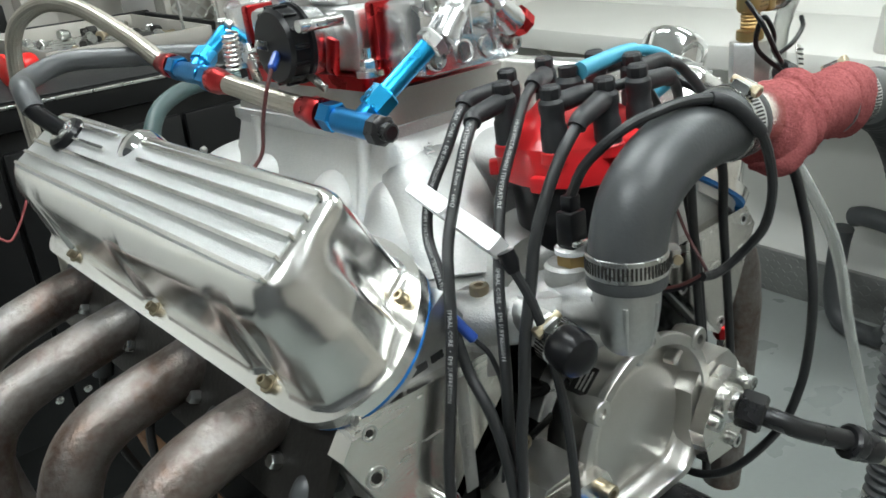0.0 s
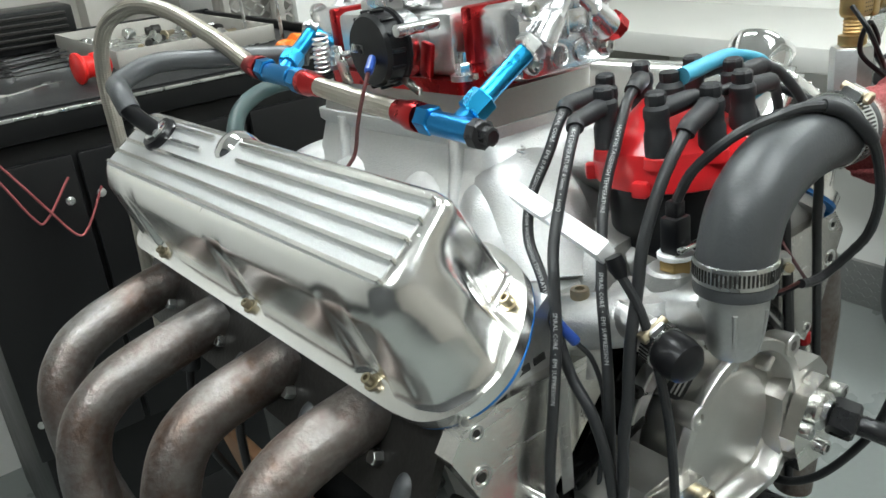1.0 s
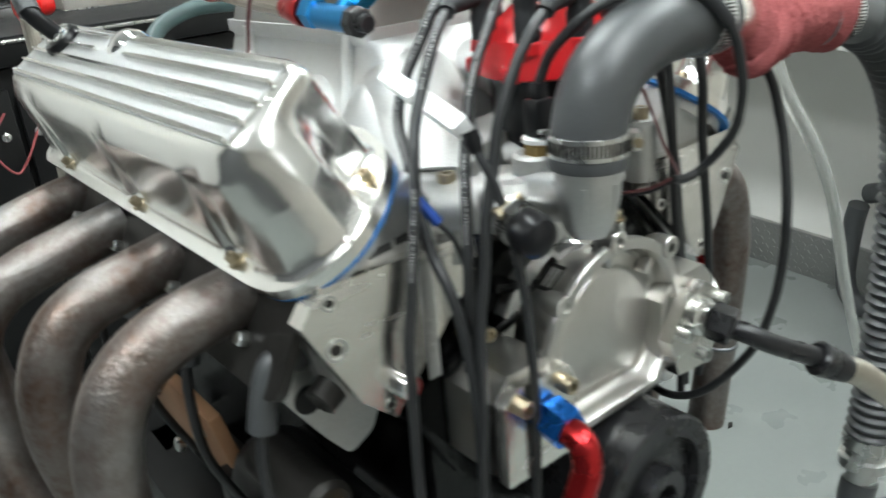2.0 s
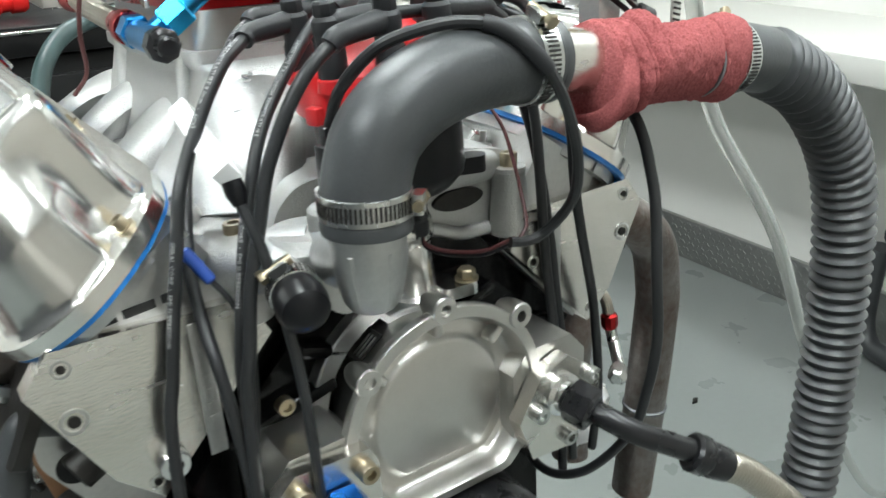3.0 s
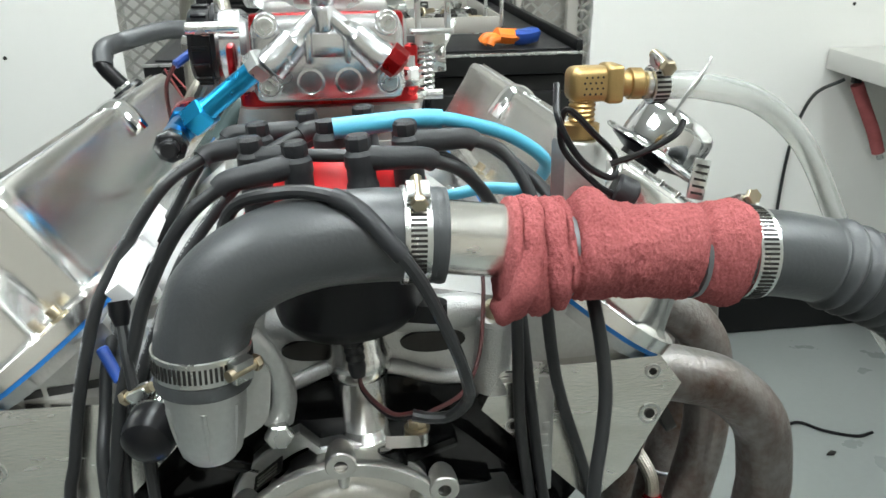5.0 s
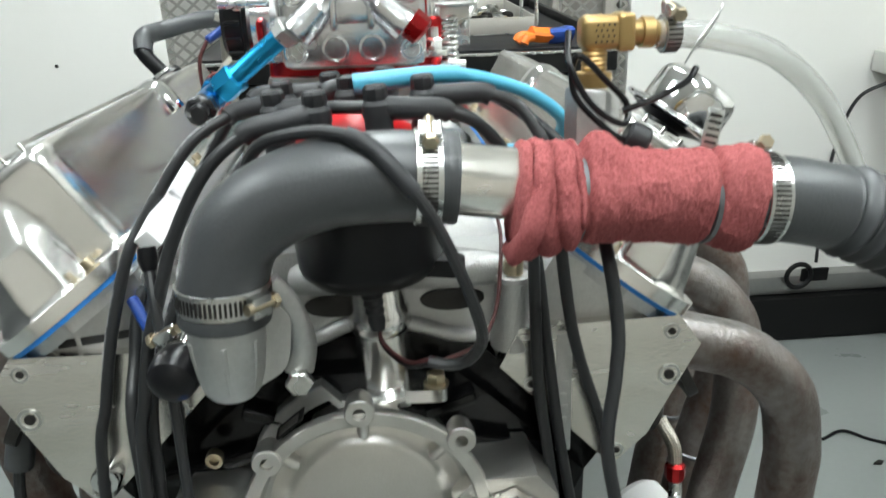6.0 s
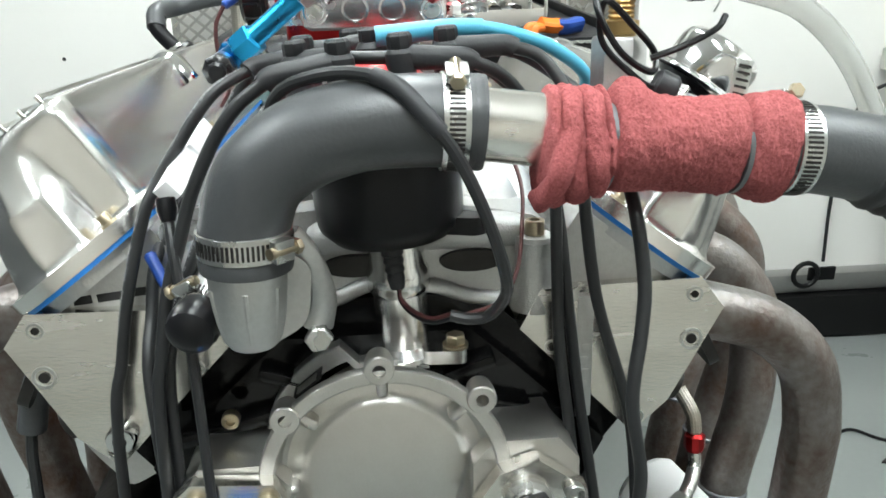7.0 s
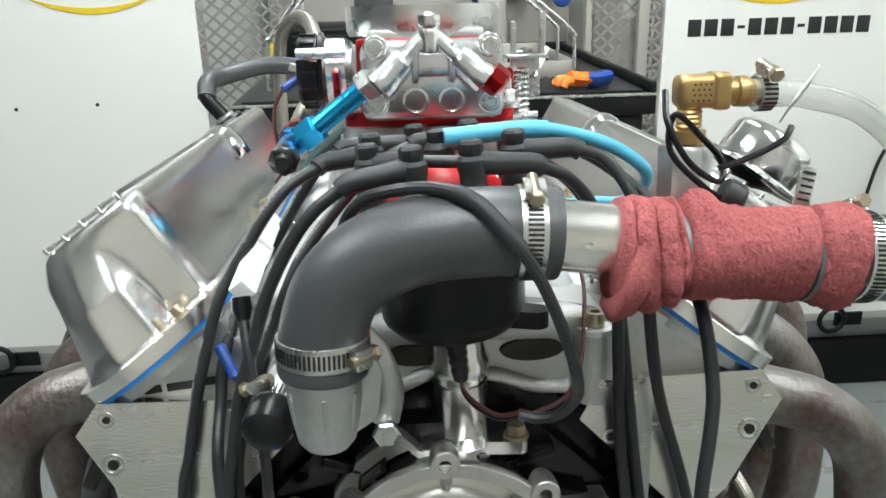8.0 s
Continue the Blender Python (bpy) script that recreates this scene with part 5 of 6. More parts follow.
LP = smooth_path([(-0.049, -0.027, 1.157), (-0.046, -0.036, 1.175), (-0.036, -0.054, 1.1935), (-0.020, -0.066, 1.2010), (-0.002, -0.074, 1.2030), (0.014, -0.083, 1.1990), (0.028, -0.0915, 1.1850), (0.040, -0.0930, 1.168), (0.052, -0.091, 1.141), (0.0605, -0.083, 1.115), (0.0630, -0.072, 1.098), (0.0570, -0.061, 1.0835), (0.0480, -0.057, 1.0800), (0.038, -0.055, 1.0815)], 8)
part("cable", sweep(LP, lambda u, a: 0.0030 + 0.00012 * math.sin(u * 900), 10), WIREBLK, lead)
part("shrink_sleeve", sweep(LP[36:52], 0.0040, 12), BOOT, lead)
part("strain_boot", lathe((0.0110, -0.004, 1.102), (0.10, -0.03, -1), [(0.0062, 0), (0.0062, 0.004), (0.005, 0.005), (0.0058, 0.008), (0.0048, 0.010), (0.0056, 0.013), (0.0046, 0.015), (0.0052, 0.018), (0.0040, 0.024)], 14), BOOT, lead)
for dz_, m_ in ((0.0, BLACKPL), (0.0022, DARKRED)):
    part("pickup_wire", tube([(0.041, -0.0555, 1.0812 + dz_), (0.030, -0.042, 1.0725 + dz_), (0.021, -0.020, 1.0680 + dz_), (0.0150, -0.006, 1.0700 + dz_), (0.0138, -0.004, 1.078 + dz_)], 0.0012, 8, 6), m_, lead, "thin pickup wire")
part("thin_wire", tube([(0.044, -0.0555, 1.0812), (0.066, -0.036, 1.080), (0.078, -0.018, 1.090), (0.083, -0.004, 1.110), (0.085, 0.010, 1.130), (0.080, 0.030, 1.150)], 0.0012, 8, 6), DARKRED, lead, "thin dark red wire")
# -- rubber cap on the bypass outlet
rc = thing("rubber_cap", "round black rubber cap clamped on an outlet", "cap", (-0.086, -0.044, 1.09))
RD = Vector((-0.15, -0.95, -0.18)).normalized()
part("dome", lathe(Vector((-0.0838, -0.038, 1.0870)), RD, [(0.0112, 0), (0.0116, 0.005), (0.0128, 0.012), (0.0130, 0.018), (0.0118, 0.0240), (0.0082, 0.0275), (0.004, 0.0288), (0, 0.029)], 28), BLACKPL, rc)
part("stub", lathe(Vector((-0.0805, -0.012, 1.0935)), RD, [(0.0098, 0), (0.0098, 0.030)], 20), CAST, rc)
clamp(Vector((-0.0838, -0.038, 1.0870)) + RD * 0.004, RD, 0.0120, "small slotted hose clamp round the rubber cap", (-0.5, 0, 1), 0.008)
bc = thing("wire_terminal", "blue crimp terminal on a thin wire", "terminal", (-0.111, 0.0, 1.09))
part("sleeve", rod((-0.1205, 0.0035, 1.103), (-0.1110, -0.0045, 1.086), 0.0033, 12, 0.001), BLUEPL, bc)
part("wire", tube([(-0.1115, -0.004, 1.087), (-0.104, -0.010, 1.072), (-0.099, -0.012, 1.04), (-0.104, -0.008, 0.98)], 0.0016, 8, 6), WIREBLK, bc)

# ---------------------------------------------------------------- carburettor
cb = thing("carburettor", "silver four-barrel carburettor with red metering blocks", "carburettor", (0.008, 0.235, 1.203))
CXC = 0.008
part("base_plate", prism(rounded([(-0.052, 0.142), (0.068, 0.142), (0.068, 0.328), (-0.052, 0.328)], 0.012, 5), axes((0, 0, 1.203), (1, 0, 0), (0, 1, 0), (0, 0, 1)), 0.010, 0.002), REDAN, cb, "red anodised base plate")
for bx, by in ((-0.046, 0.150), (0.062, 0.150), (-0.046, 0.320), (0.062, 0.320)):
    part("stud_nut", merge(lathe((bx, by, 1.213), (0, 0, 1), [(0.010, 0), (0.010, 0.004)], 16), hexbolt((bx, by, 1.217), (0, 0, 1), 0.0065, 0.008), rod((bx, by, 1.22), (bx, by, 1.232), 0.0036, 10)), ZINC, cb)
part("main_body", merge(box((CXC, 0.235, 1.236), (0.108, 0.150, 0.046), 0.006), box((CXC, 0.235, 1.262), (0.086, 0.110, 0.012), 0.004)), CAST, cb)
part("air_horn", lathe((CXC, 0.235, 1.262), (0, 0, 1), [(0.058, 0), (0.060, 0.004), (0.060, 0.022), (0.056, 0.022), (0.054, 0.004), (0.0, 0.003)], 40), ZINC, cb)


def bowl(yf, sgn):
    """A float bowl with its V-shaped fuel inlets; yf is its outer face, sgn points outwards."""
    yi = yf - sgn * 0.044
    part("metering_block", box((CXC, yi - sgn * 0.004, 1.236), (0.100, 0.012, 0.052), 0.003), REDAN, cb, "red anodised metering block")
    bw = part("float_bowl", box((CXC, (yf + yi) / 2, 1.236), (0.092, 0.044, 0.050), 0.007), CHROMECAST, cb, "bright cast float bowl")
    ap = Vector((CXC - 0.002, yf + sgn * 0.004, 1.272))
    part("apex", lathe(ap - Vector((0, 0, 0.018)), (0, 0, 1), [(0.006, 0), (0.008, 0.010), (0.0065, 0.014), (0.0075, 0.016), (0.0075, 0.022), (0.005, 0.024), (0, 0.024)], 18), CHROMECAST, bw)
    for sx in (-1, 1):
        e = Vector((CXC + sx * 0.035, yf + sgn * 0.006, 1.2395))
        part("inlet_tube", lathe(ap - Vector((0, 0, 0.006)), e - ap, [(0.0050, 0), (0.0058, 0.008), (0.0066, 0.018), (0.0074, 0.022), (0.0092, 0.0245), (0.0098, 0.038), (0.0104, 0.040), (0.0104, 0.0455), (0.0085, 0.0465), (0.0, 0.0455)], 22), CHROMECAST, bw)
        if sx == 1:
            part("plug", lathe(e + (e - ap).normalized() * 0.000, (e - ap), [(0.0095, 0), (0.0095, 0.010), (0.006, 0.012), (0, 0.012)], 8), REDAN, bw, "red anodised plug")
        for bz in (1.2225, 1.2575):
            c = Vector((CXC + sx * 0.036, yf, bz))
            part("corner_boss", lathe(c, (0, sgn, 0), [(0.0078, -0.006), (0.0075, 0.001), (0.0068, 0.0018)], 18), CHROMECAST, bw)
            part("bolt", hexbolt(c + Vector((0, sgn * 0.0015, 0)), (0, sgn, 0), 0.0052, 0.0035, 0.0026), ZINC, bw)
        part("sight_plug", lathe((CXC + sx * 0.0115, yf - sgn * 0.001, 1.2235), (0, sgn, 0), [(0.0085, 0), (0.0085, 0.002), (0.0070, 0.0024), (0.0066, 0.0010), (0, 0.0008)], 22), CHROMECAST, bw)
        part("web", box((CXC + sx * 0.022, yf + sgn * 0.003, 1.2455), (0.014, 0.006, 0.003), 0.001), CHROMECAST, bw)
        part("centre_fin", box((CXC + sx * 0.0115, yf + sgn * 0.005, 1.2480), (0.004, 0.011, 0.026), 0.0018), CHROMECAST, bw)
    part("centre_block", box((CXC, yf + sgn * 0.004, 1.2465), (0.020, 0.010, 0.015), 0.002), CHROMECAST, bw)


bowl(0.100, -1)
bowl(0.372, 1)
# choke on the side
ck = part("choke_housing", lathe((-0.046, 0.205, 1.238), (-1, 0, 0), [(0.020, 0), (0.024, 0.006), (0.024, 0.020), (0.027, 0.022)], 30), CHROMECAST, cb)
part("choke_cap", lathe((-0.068, 0.205, 1.238), (-1, 0, 0), [(0.0285, 0), (0.0285, 0.003), (0.0265, 0.004), (0.0265, 0.016), (0.0240, 0.019), (0.010, 0.0195), (0.0, 0.0195)], 36), BLACKPL, ck, "black ribbed choke cap")
for k in range(14):
    a = 2 * math.pi * k / 14
    part("rib", box((-0.079, 0.205 + 0.0268 * math.cos(a), 1.238 + 0.0268 * math.sin(a)), (0.011, 0.003, 0.003), 0.0008, (math.degrees(a), 0, 0)), BLACKPL, ck)
for k in range(3):
    a = radians(120 * k + 35)
    part("screw", hexbolt((-0.071, 0.205 + 0.0265 * math.cos(a), 1.238 + 0.0265 * math.sin(a)), (-1, 0, 0), 0.0036, 0.006), ZINC, ck)
part("terminal", rod((-0.087, 0.200, 1.234), (-0.099, 0.190, 1.226), 0.0032, 10, 0.001), BLUEPL, ck, "blue crimp terminal")
part("terminal", box((-0.091, 0.212, 1.240), (0.010, 0.003, 0.006), 0.0005, (0, 20, 0)), ZINC, ck)
part("wire", tube([(-0.099, 0.190, 1.226), (-0.106, 0.190, 1.212), (-0.108, 0.200, 1.190), (-0.106, 0.215, 1.165), (-0.115, 0.225, 1.150)], 0.0015, 8, 6), DARKRED, ck, "thin dark red wire")


def spring(p0, p1, r, turns, wire, parent):
    p0, p1 = Vector(p0), Vector(p1)
    x, y, d = basis(p1 - p0)
    h = (p1 - p0).length
    n = turns * 10
    pts = [p0 + d * h * i / n + (x * math.cos(2 * math.pi * i / 10) + y * math.sin(2 * math.pi * i / 10)) * r for i in range(n + 1)]
    return part("spring", sweep(pts, wire, 6), ZINC, parent)


spring((-0.070, 0.300, 1.245), (-0.070, 0.305, 1.215), 0.006, 8, 0.0012, cb)
part("fast_idle_lever", box((-0.070, 0.185, 1.214), (0.004, 0.030, 0.006), 0.001, (25, 0, 0)), ZINC, cb)
part("choke_lever", box((-0.074, 0.265, 1.222), (0.003, 0.012, 0.030), 0.001, (-20, 0, 0)), ZINC, cb)
# throttle linkage
lk = part("throttle_bracket", merge(box((0.080, 0.180, 1.232), (0.022, 0.003, 0.030), 0.001), box((0.080, 0.172, 1.246), (0.030, 0.016, 0.003), 0.001), box((0.070, 0.19, 1.222), (0.003, 0.05, 0.018), 0.001), box((0.092, 0.176, 1.262), (0.004, 0.006, 0.030), 0.001), box((0.071, 0.178, 1.258), (0.004, 0.006, 0.026), 0.001)), ZINC, cb, "zinc plated throttle linkage")
spring((0.074, 0.168, 1.238), (0.074, 0.168, 1.206), 0.0062, 8, 0.0013, cb)
spring((0.070, 0.205, 1.232), (0.070, 0.205, 1.208), 0.0050, 6, 0.0012, cb)
for p, q, r_ in (((0.066, 0.16, 1.212), (0.072, 0.30, 1.214), 0.0026), ((0.086, 0.176, 1.23), (0.100, 0.20, 1.25), 0.0022), ((0.056, 0.150, 1.206), (0.084, 0.150, 1.206), 0.0035)):
    part("linkage_rod", rod(p, q, r_, 10), ZINC, cb)
part("red_lever", box((-0.058, 0.175, 1.228), (0.005, 0.012, 0.026), 0.002, (15, 0, 0)), REDAN, cb)
part("red_lever", box((0.064, 0.165, 1.224), (0.010, 0.012, 0.030), 0.003), REDAN, cb)
part("shaft", rod((-0.05, 0.17, 1.252), (-0.085, 0.17, 1.252), 0.0042, 12), ZINC, cb)
part("shaft", rod((-0.05, 0.265, 1.230), (-0.078, 0.265, 1.230), 0.0036, 12), ZINC, cb)
# -- fuel log
fl = thing("fuel_log", "blue and red anodised fuel log with braided hose", "fuel log", (-0.088, 0.22, 1.19))


def hexnut(p, d, r, h, m, parent, label=""):
    return part("nut", lathe(p, d, [(r * 0.86, 0), (r, 0.0012), (r, h - 0.0012), (r * 0.86, h)], 6), m, parent, label)


for (tx, ty, tz), up in (((-0.088, 0.112, 1.1925), (-0.0305, 0.095, 1.2370)), ((-0.088, 0.345, 1.214), (-0.034, 0.372, 1.2440))):
    t, u = Vector((tx, ty, tz)), Vector(up)
    d = (u - t).normalized()
    L = (u - t).length
    tee = part("tee", merge(rod(t - Vector((0, 0.020, 0.001)), t + Vector((0, 0.022, 0.001)), 0.0085, 18, 0.001), rod(t, t + d * 0.018, 0.0075, 16, 0.001)), NAVYAN, fl, "blue anodised tee fitting")
    hexnut(t + d * 0.012, d, 0.0102, 0.016, BLUEAN, tee)
    part("riser", lathe(t + d * 0.027, d, [(0.0074, 0), (0.0066, 0.002), (0.0066, L - 0.033)], 20), BLUEAN, fl, "bright blue anodised riser tube")
    hexnut(t + d * (L - 0.008), d, 0.0105, 0.009, ZINC, tee)
part("end_cap", lathe((-0.088, 0.094, 1.191), (0, -1, -0.05), [(0.0100, 0), (0.0100, 0.008), (0.0090, 0.009), (0.0062, 0.010), (0.0062, 0.016), (0.0045, 0.017), (0, 0.0165)], 8), BLACKAN, fl, "black anodised end cap")
for ya, za, yb, zb in ((0.134, 1.1945, 0.150, 1.1955), (0.322, 1.2120, 0.306, 1.2100), (0.366, 1.2165, 0.380, 1.2180)):
    hexnut((-0.088, ya, za), (0, yb - ya, zb - za), 0.0104, 0.014, NAVYAN, fl)
for ya, za, sg in ((0.150, 1.1955, 1), (0.308, 1.2105, -1), (0.380, 1.2180, 1)):
    part("hose_end", lathe((-0.088, ya, za), (0, sg, sg * 0.09), [(0.0104, 0), (0.0108, 0.003), (0.0108, 0.010), (0.0092, 0.016), (0.0084, 0.026)], 14), REDAN, fl, "red anodised hose end")
part("braided_hose", braid([(-0.088, 0.172, 1.1975), (-0.089, 0.230, 1.2030), (-0.088, 0.286, 1.2085)], 0.0076), BRAID, fl)
part("braided_hose", braid([(-0.088, 0.402, 1.220), (-0.094, 0.46, 1.245), (-0.108, 0.53, 1.272), (-0.128, 0.575, 1.278), (-0.150, 0.605, 1.258), (-0.158, 0.62, 1.21), (-0.160, 0.62, 1.12), (-0.165, 0.62, 1.02), (-0.17, 0.62, 0.9)], 0.0078), BRAID, fl, "braided stainless feed hose")

# -- filler grommet, elbow and hose on the near cover
gm = bank(-1)
pv = thing("breather_hose", "black rubber breather hose with a grommet in the cover", "hose", gm @ Vector((-0.031, 0.402, 0.08)))
part("grommet", place(lathe((-0.031, 0.402, 0.080), (0, 0, 1), [(0.0165, 0), (0.0170, 0.003), (0.0150, 0.007), (0.009, 0.0075)], 24), gm), BLACKPL, pv)
part("collar", place(lathe((-0.031, 0.402, 0.086), (0, 0, 1), [(0.0110, 0), (0.0110, 0.004), (0.0085, 0.005)], 20), gm), ZINC, pv)
g0, g1 = gm @ Vector((-0.031, 0.402, 0.090)), gm @ Vector((-0.030, 0.404, 0.114))
part("elbow", tube([g0, g1, g1 + Vector((0.002, 0.008, 0.010))], 0.0074, 16, 6), BLACKPL, pv)
part("hose", tube([g1, g1 + Vector((0.0, 0.012, 0.014)), (-0.192, 0.450, 1.2215), (-0.150, 0.47, 1.2300), (-0.10, 0.455, 1.2260), (-0.055, 0.42, 1.222), (-0.03, 0.40, 1.218)], 0.0092, 18, 8), RUBBER, pv)

# -- chrome breather on the far cover
m = bank(1)
BW, BY = -0.002, 0.088
br = part("breather", place(lathe((BW, BY, 0.097), (0, 0, 1), [(0.0270, 0), (0.0274, 0.003), (0.0274, 0.018), (0.0268, 0.0215), (0.0250, 0.0250), (0.0220, 0.0272), (0.0180, 0.0280), (0.010, 0.0286), (0.0, 0.0288)], 48), m), CHROME, cover_r, "mirror-chrome breather cup")
part("stem", place(lathe((BW - 0.006, BY, 0.076), (0, 0, 1), [(0.014, 0), (0.014, 0.012), (0.026, 0.016)], 24), m), BLACKPL, br)
part("rim", place(lathe((BW, BY, 0.092), (0, 0, 1), [(0.026, 0), (0.0365, 0.0015), (0.0375, 0.003), (0.0365, 0.0042), (0.028, 0.006)], 44), m), CHROME, br)

# -- bleed fitting: aluminium post, brass elbow, clear tube
bl = thing("bleed_fitting", "brass elbow on a square aluminium post", "fitting", (0.125, -0.034, 1.15))
part("post", lathe((0.1235, -0.035, 1.150), (0, 0, 1), [(0.0130, 0), (0.0130, 0.0605), (0.0120, 0.062)], 6, hint=(0.3, 1, 0)), CAST, bl)
part("stem", lathe((0.1240, -0.035, 1.2115), (0, 0, 1), [(0.0072, 0), (0.0072, 0.0012), (0.0086, 0.0016), (0.0086, 0.0075), (0.0066, 0.008)] + [(0.0064 if k % 2 else 0.0056, 0.0085 + 0.0011 * k) for k in range(11)], 14), BRASS, bl)
eb = part("elbow", merge(box((0.1265, -0.035, 1.2375), (0.0205, 0.0150, 0.0160), 0.0042, seg=4), box((0.1372, -0.035, 1.2375), (0.0085, 0.0168, 0.0176), 0.0022, seg=3)), BRASS, bl)
for i in range(4):
    for j in range(4):
        part("dimple", lathe((0.1226 + 0.0026 * i + 0.0008 * (j % 2), -0.0424, 1.2336 + 0.0025 * j), (0, -1, 0), [(0.0006, 0), (0.0005, 0.0002), (0, 0.0002)], 8), DARKSTEEL, eb)
part("nipple", lathe((0.1405, -0.035, 1.2370), (1, 0.02, -0.04), [(0.0062, 0), (0.0062, 0.005), (0.0074, 0.0055), (0.0074, 0.011), (0.0058, 0.012), (0.0058, 0.022)], 12), BRASS, bl)
part("wire_tie", tube([(0.110, -0.040, 1.2385), (0.108, -0.052, 1.2245), (0.118, -0.056, 1.2065), (0.134, -0.052, 1.1965), (0.138, -0.044, 1.2045), (0.126, -0.050, 1.2165), (0.112, -0.050, 1.2285), (0.112, -0.046, 1.2105), (0.126, -0.054, 1.1945), (0.136, -0.054, 1.1885)], 0.0016, 8, 8), BLACKPL, bl)
part("wire_tie", tube([(0.134, -0.050, 1.2025), (0.148, -0.052, 1.2075), (0.164, -0.050, 1.2145), (0.170, -0.046, 1.2205)], 0.0016, 8, 6), BLACKPL, bl)
part("plug", rod((0.136, -0.050, 1.1915), (0.146, -0.052, 1.1865), 0.0075, 16, 0.0015), BOOT, bl)
ct = thing("clear_tube", "clear vinyl drain tube running to the floor", "tube", (0.20, 0.0, 1.2085))
CT = [(0.153, -0.035, 1.2360), (0.168, -0.032, 1.2350), (0.190, -0.022, 1.2320), (0.230, -0.006, 1.2200), (0.276, 0.022, 1.189), (0.317, 0.042, 1.137), (0.352, 0.048, 1.075)]
W2E = ENG.inverted()
CT += [tuple(W2E @ Vector(p)) for p in ((0.48, 0.03, 1.09), (0.62, 0.04, 0.88), (0.90, 0.08, 0.55), (1.20, 0.14, 0.28), (1.5, 0.2, 0.10), (1.8, 0.25, 0.03))]
part("tube", tube(CT, 0.0066, 18, 10), CLEAR, ct)
clamp((0.160, -0.034, 1.2357), (1, 0.06, 0), 0.0078, "small steel clamp on the clear tube", (0, -0.3, 1), 0.008)
part("safety_ring", tube([(0.166, -0.042, 1.222), (0.172, -0.044, 1.234), (0.180, -0.044, 1.245), (0.182, -0.042, 1.248), (0.178, -0.042, 1.239), (0.170, -0.042, 1.228)], 0.0006, 6, 5), ZINC, ct)
tg = thing("loose_clamp_tail", "slotted end of a steel clamp band", "hose clamp", (0.19, -0.045, 1.19))
part("band", box((0.183, -0.040, 1.190), (0.009, 0.0012, 0.020), 0.0004, (-12, 14, 0)), ZINC, tg)
for i in range(5):
    part("slot", box((0.183 + 0.0009 * (i - 2), -0.0412 + 0.0006 * (i - 2), 1.190 + 0.0032 * (i - 2)), (0.006, 0.0008, 0.0012), 0.0, (-12, 14, 0)), DARKSTEEL, tg)

# ---------------------------------------------------------------- oil lines
al = thing("oil_line", "black anodised elbow with a braided steel oil hose", "oil line", (0.078, -0.053, 0.968))
a0 = Vector((0.078, -0.052, 0.968))
ad = Vector((0.30, -0.90, -0.22)).normalized()
part("port", lathe(a0, (0, -1, 0), [(0.014, 0), (0.014, 0.004), (0.011, 0.006), (0.011, 0.010)], 24), ZINC, al)
part("nut", lathe(a0 + Vector((0, -0.008, 0)), ad, [(0.0125, 0), (0.0138, 0.002), (0.0138, 0.016), (0.0115, 0.018)], 6), BLACKAN, al)
part("elbow", tube([a0 + ad * 0.022, a0 + ad * 0.034, a0 + Vector((0.022, -0.045, -0.016)), a0 + Vector((0.040, -0.056, -0.026)), a0 + Vector((0.054, -0.064, -0.034))], 0.0075, 18, 8), BLACKAN, al)
e0, ed = a0 + Vector((0.050, -0.062, -0.032)), Vector((0.74, -0.42, -0.50)).normalized()
part("hose_end", lathe(e0, ed, [(0.0105, 0), (0.0128, 0.002), (0.0128, 0.010), (0.0112, 0.013), (0.0120, 0.016), (0.0105, 0.028)], 14), BLACKAN, al)
part("braided_hose", braid([e0 + ed * 0.024, e0 + ed * 0.05, e0 + Vector((0.075, -0.044, -0.070)), e0 + Vector((0.12, -0.07, -0.15)), e0 + Vector((0.15, -0.08, -0.27)), e0 + Vector((0.16, -0.07, -0.45))], 0.0098), BRAID, al)
rl = thing("oil_line", "red and blue anodised elbow on a braided oil hose", "oil line", (-0.083, -0.052, 0.955))
r0 = Vector((-0.078, -0.051, 0.963))
part("nut", lathe(r0, (-0.05, -1, -0.15), [(0.0125, 0), (0.0140, 0.002), (0.0140, 0.018), (0.0120, 0.020)], 6), mat("blue_nut", (0.03, 0.22, 0.72), 0.28, 1.0, 0.2, 150, 0.03, 400, 0.08, (0.01, 0.11, 0.48), 0.4, 25), rl, "deep blue anodised nut")
part("elbow", tube([r0 + Vector((-0.001, -0.018, -0.003)), r0 + Vector((-0.002, -0.030, -0.006)), r0 + Vector((-0.005, -0.036, -0.018)), r0 + Vector((-0.011, -0.036, -0.032)), r0 + Vector((-0.018, -0.036, -0.044))], 0.0092, 18, 8), REDAN, rl, "red anodised elbow")
h0, hd_ = r0 + Vector((-0.017, -0.036, -0.042)), Vector((-0.50, -0.05, -0.86)).normalized()
part("hose_end", lathe(h0, hd_, [(0.0112, 0), (0.0128, 0.002), (0.0128, 0.012), (0.0118, 0.016), (0.0122, 0.018), (0.0110, 0.040)], 14), REDAN, rl, "red anodised hose end")
part("braided_hose", braid([h0 + hd_ * 0.036, h0 + hd_ * 0.07, h0 + hd_ * 0.12 + Vector((0, 0.02, 0)), h0 + hd_ * 0.16 + Vector((0.02, 0.06, 0))], 0.0100), BRAID, rl)
fl2 = thing("oil_line", "small braided line with a red hose end at the filter", "oil line", (0.20, 0.02, 0.93))
part("braided_line", braid([(0.200, 0.045, 0.975), (0.206, 0.034, 0.962), (0.207, 0.030, 0.948)], 0.0045), BRAID, fl2)
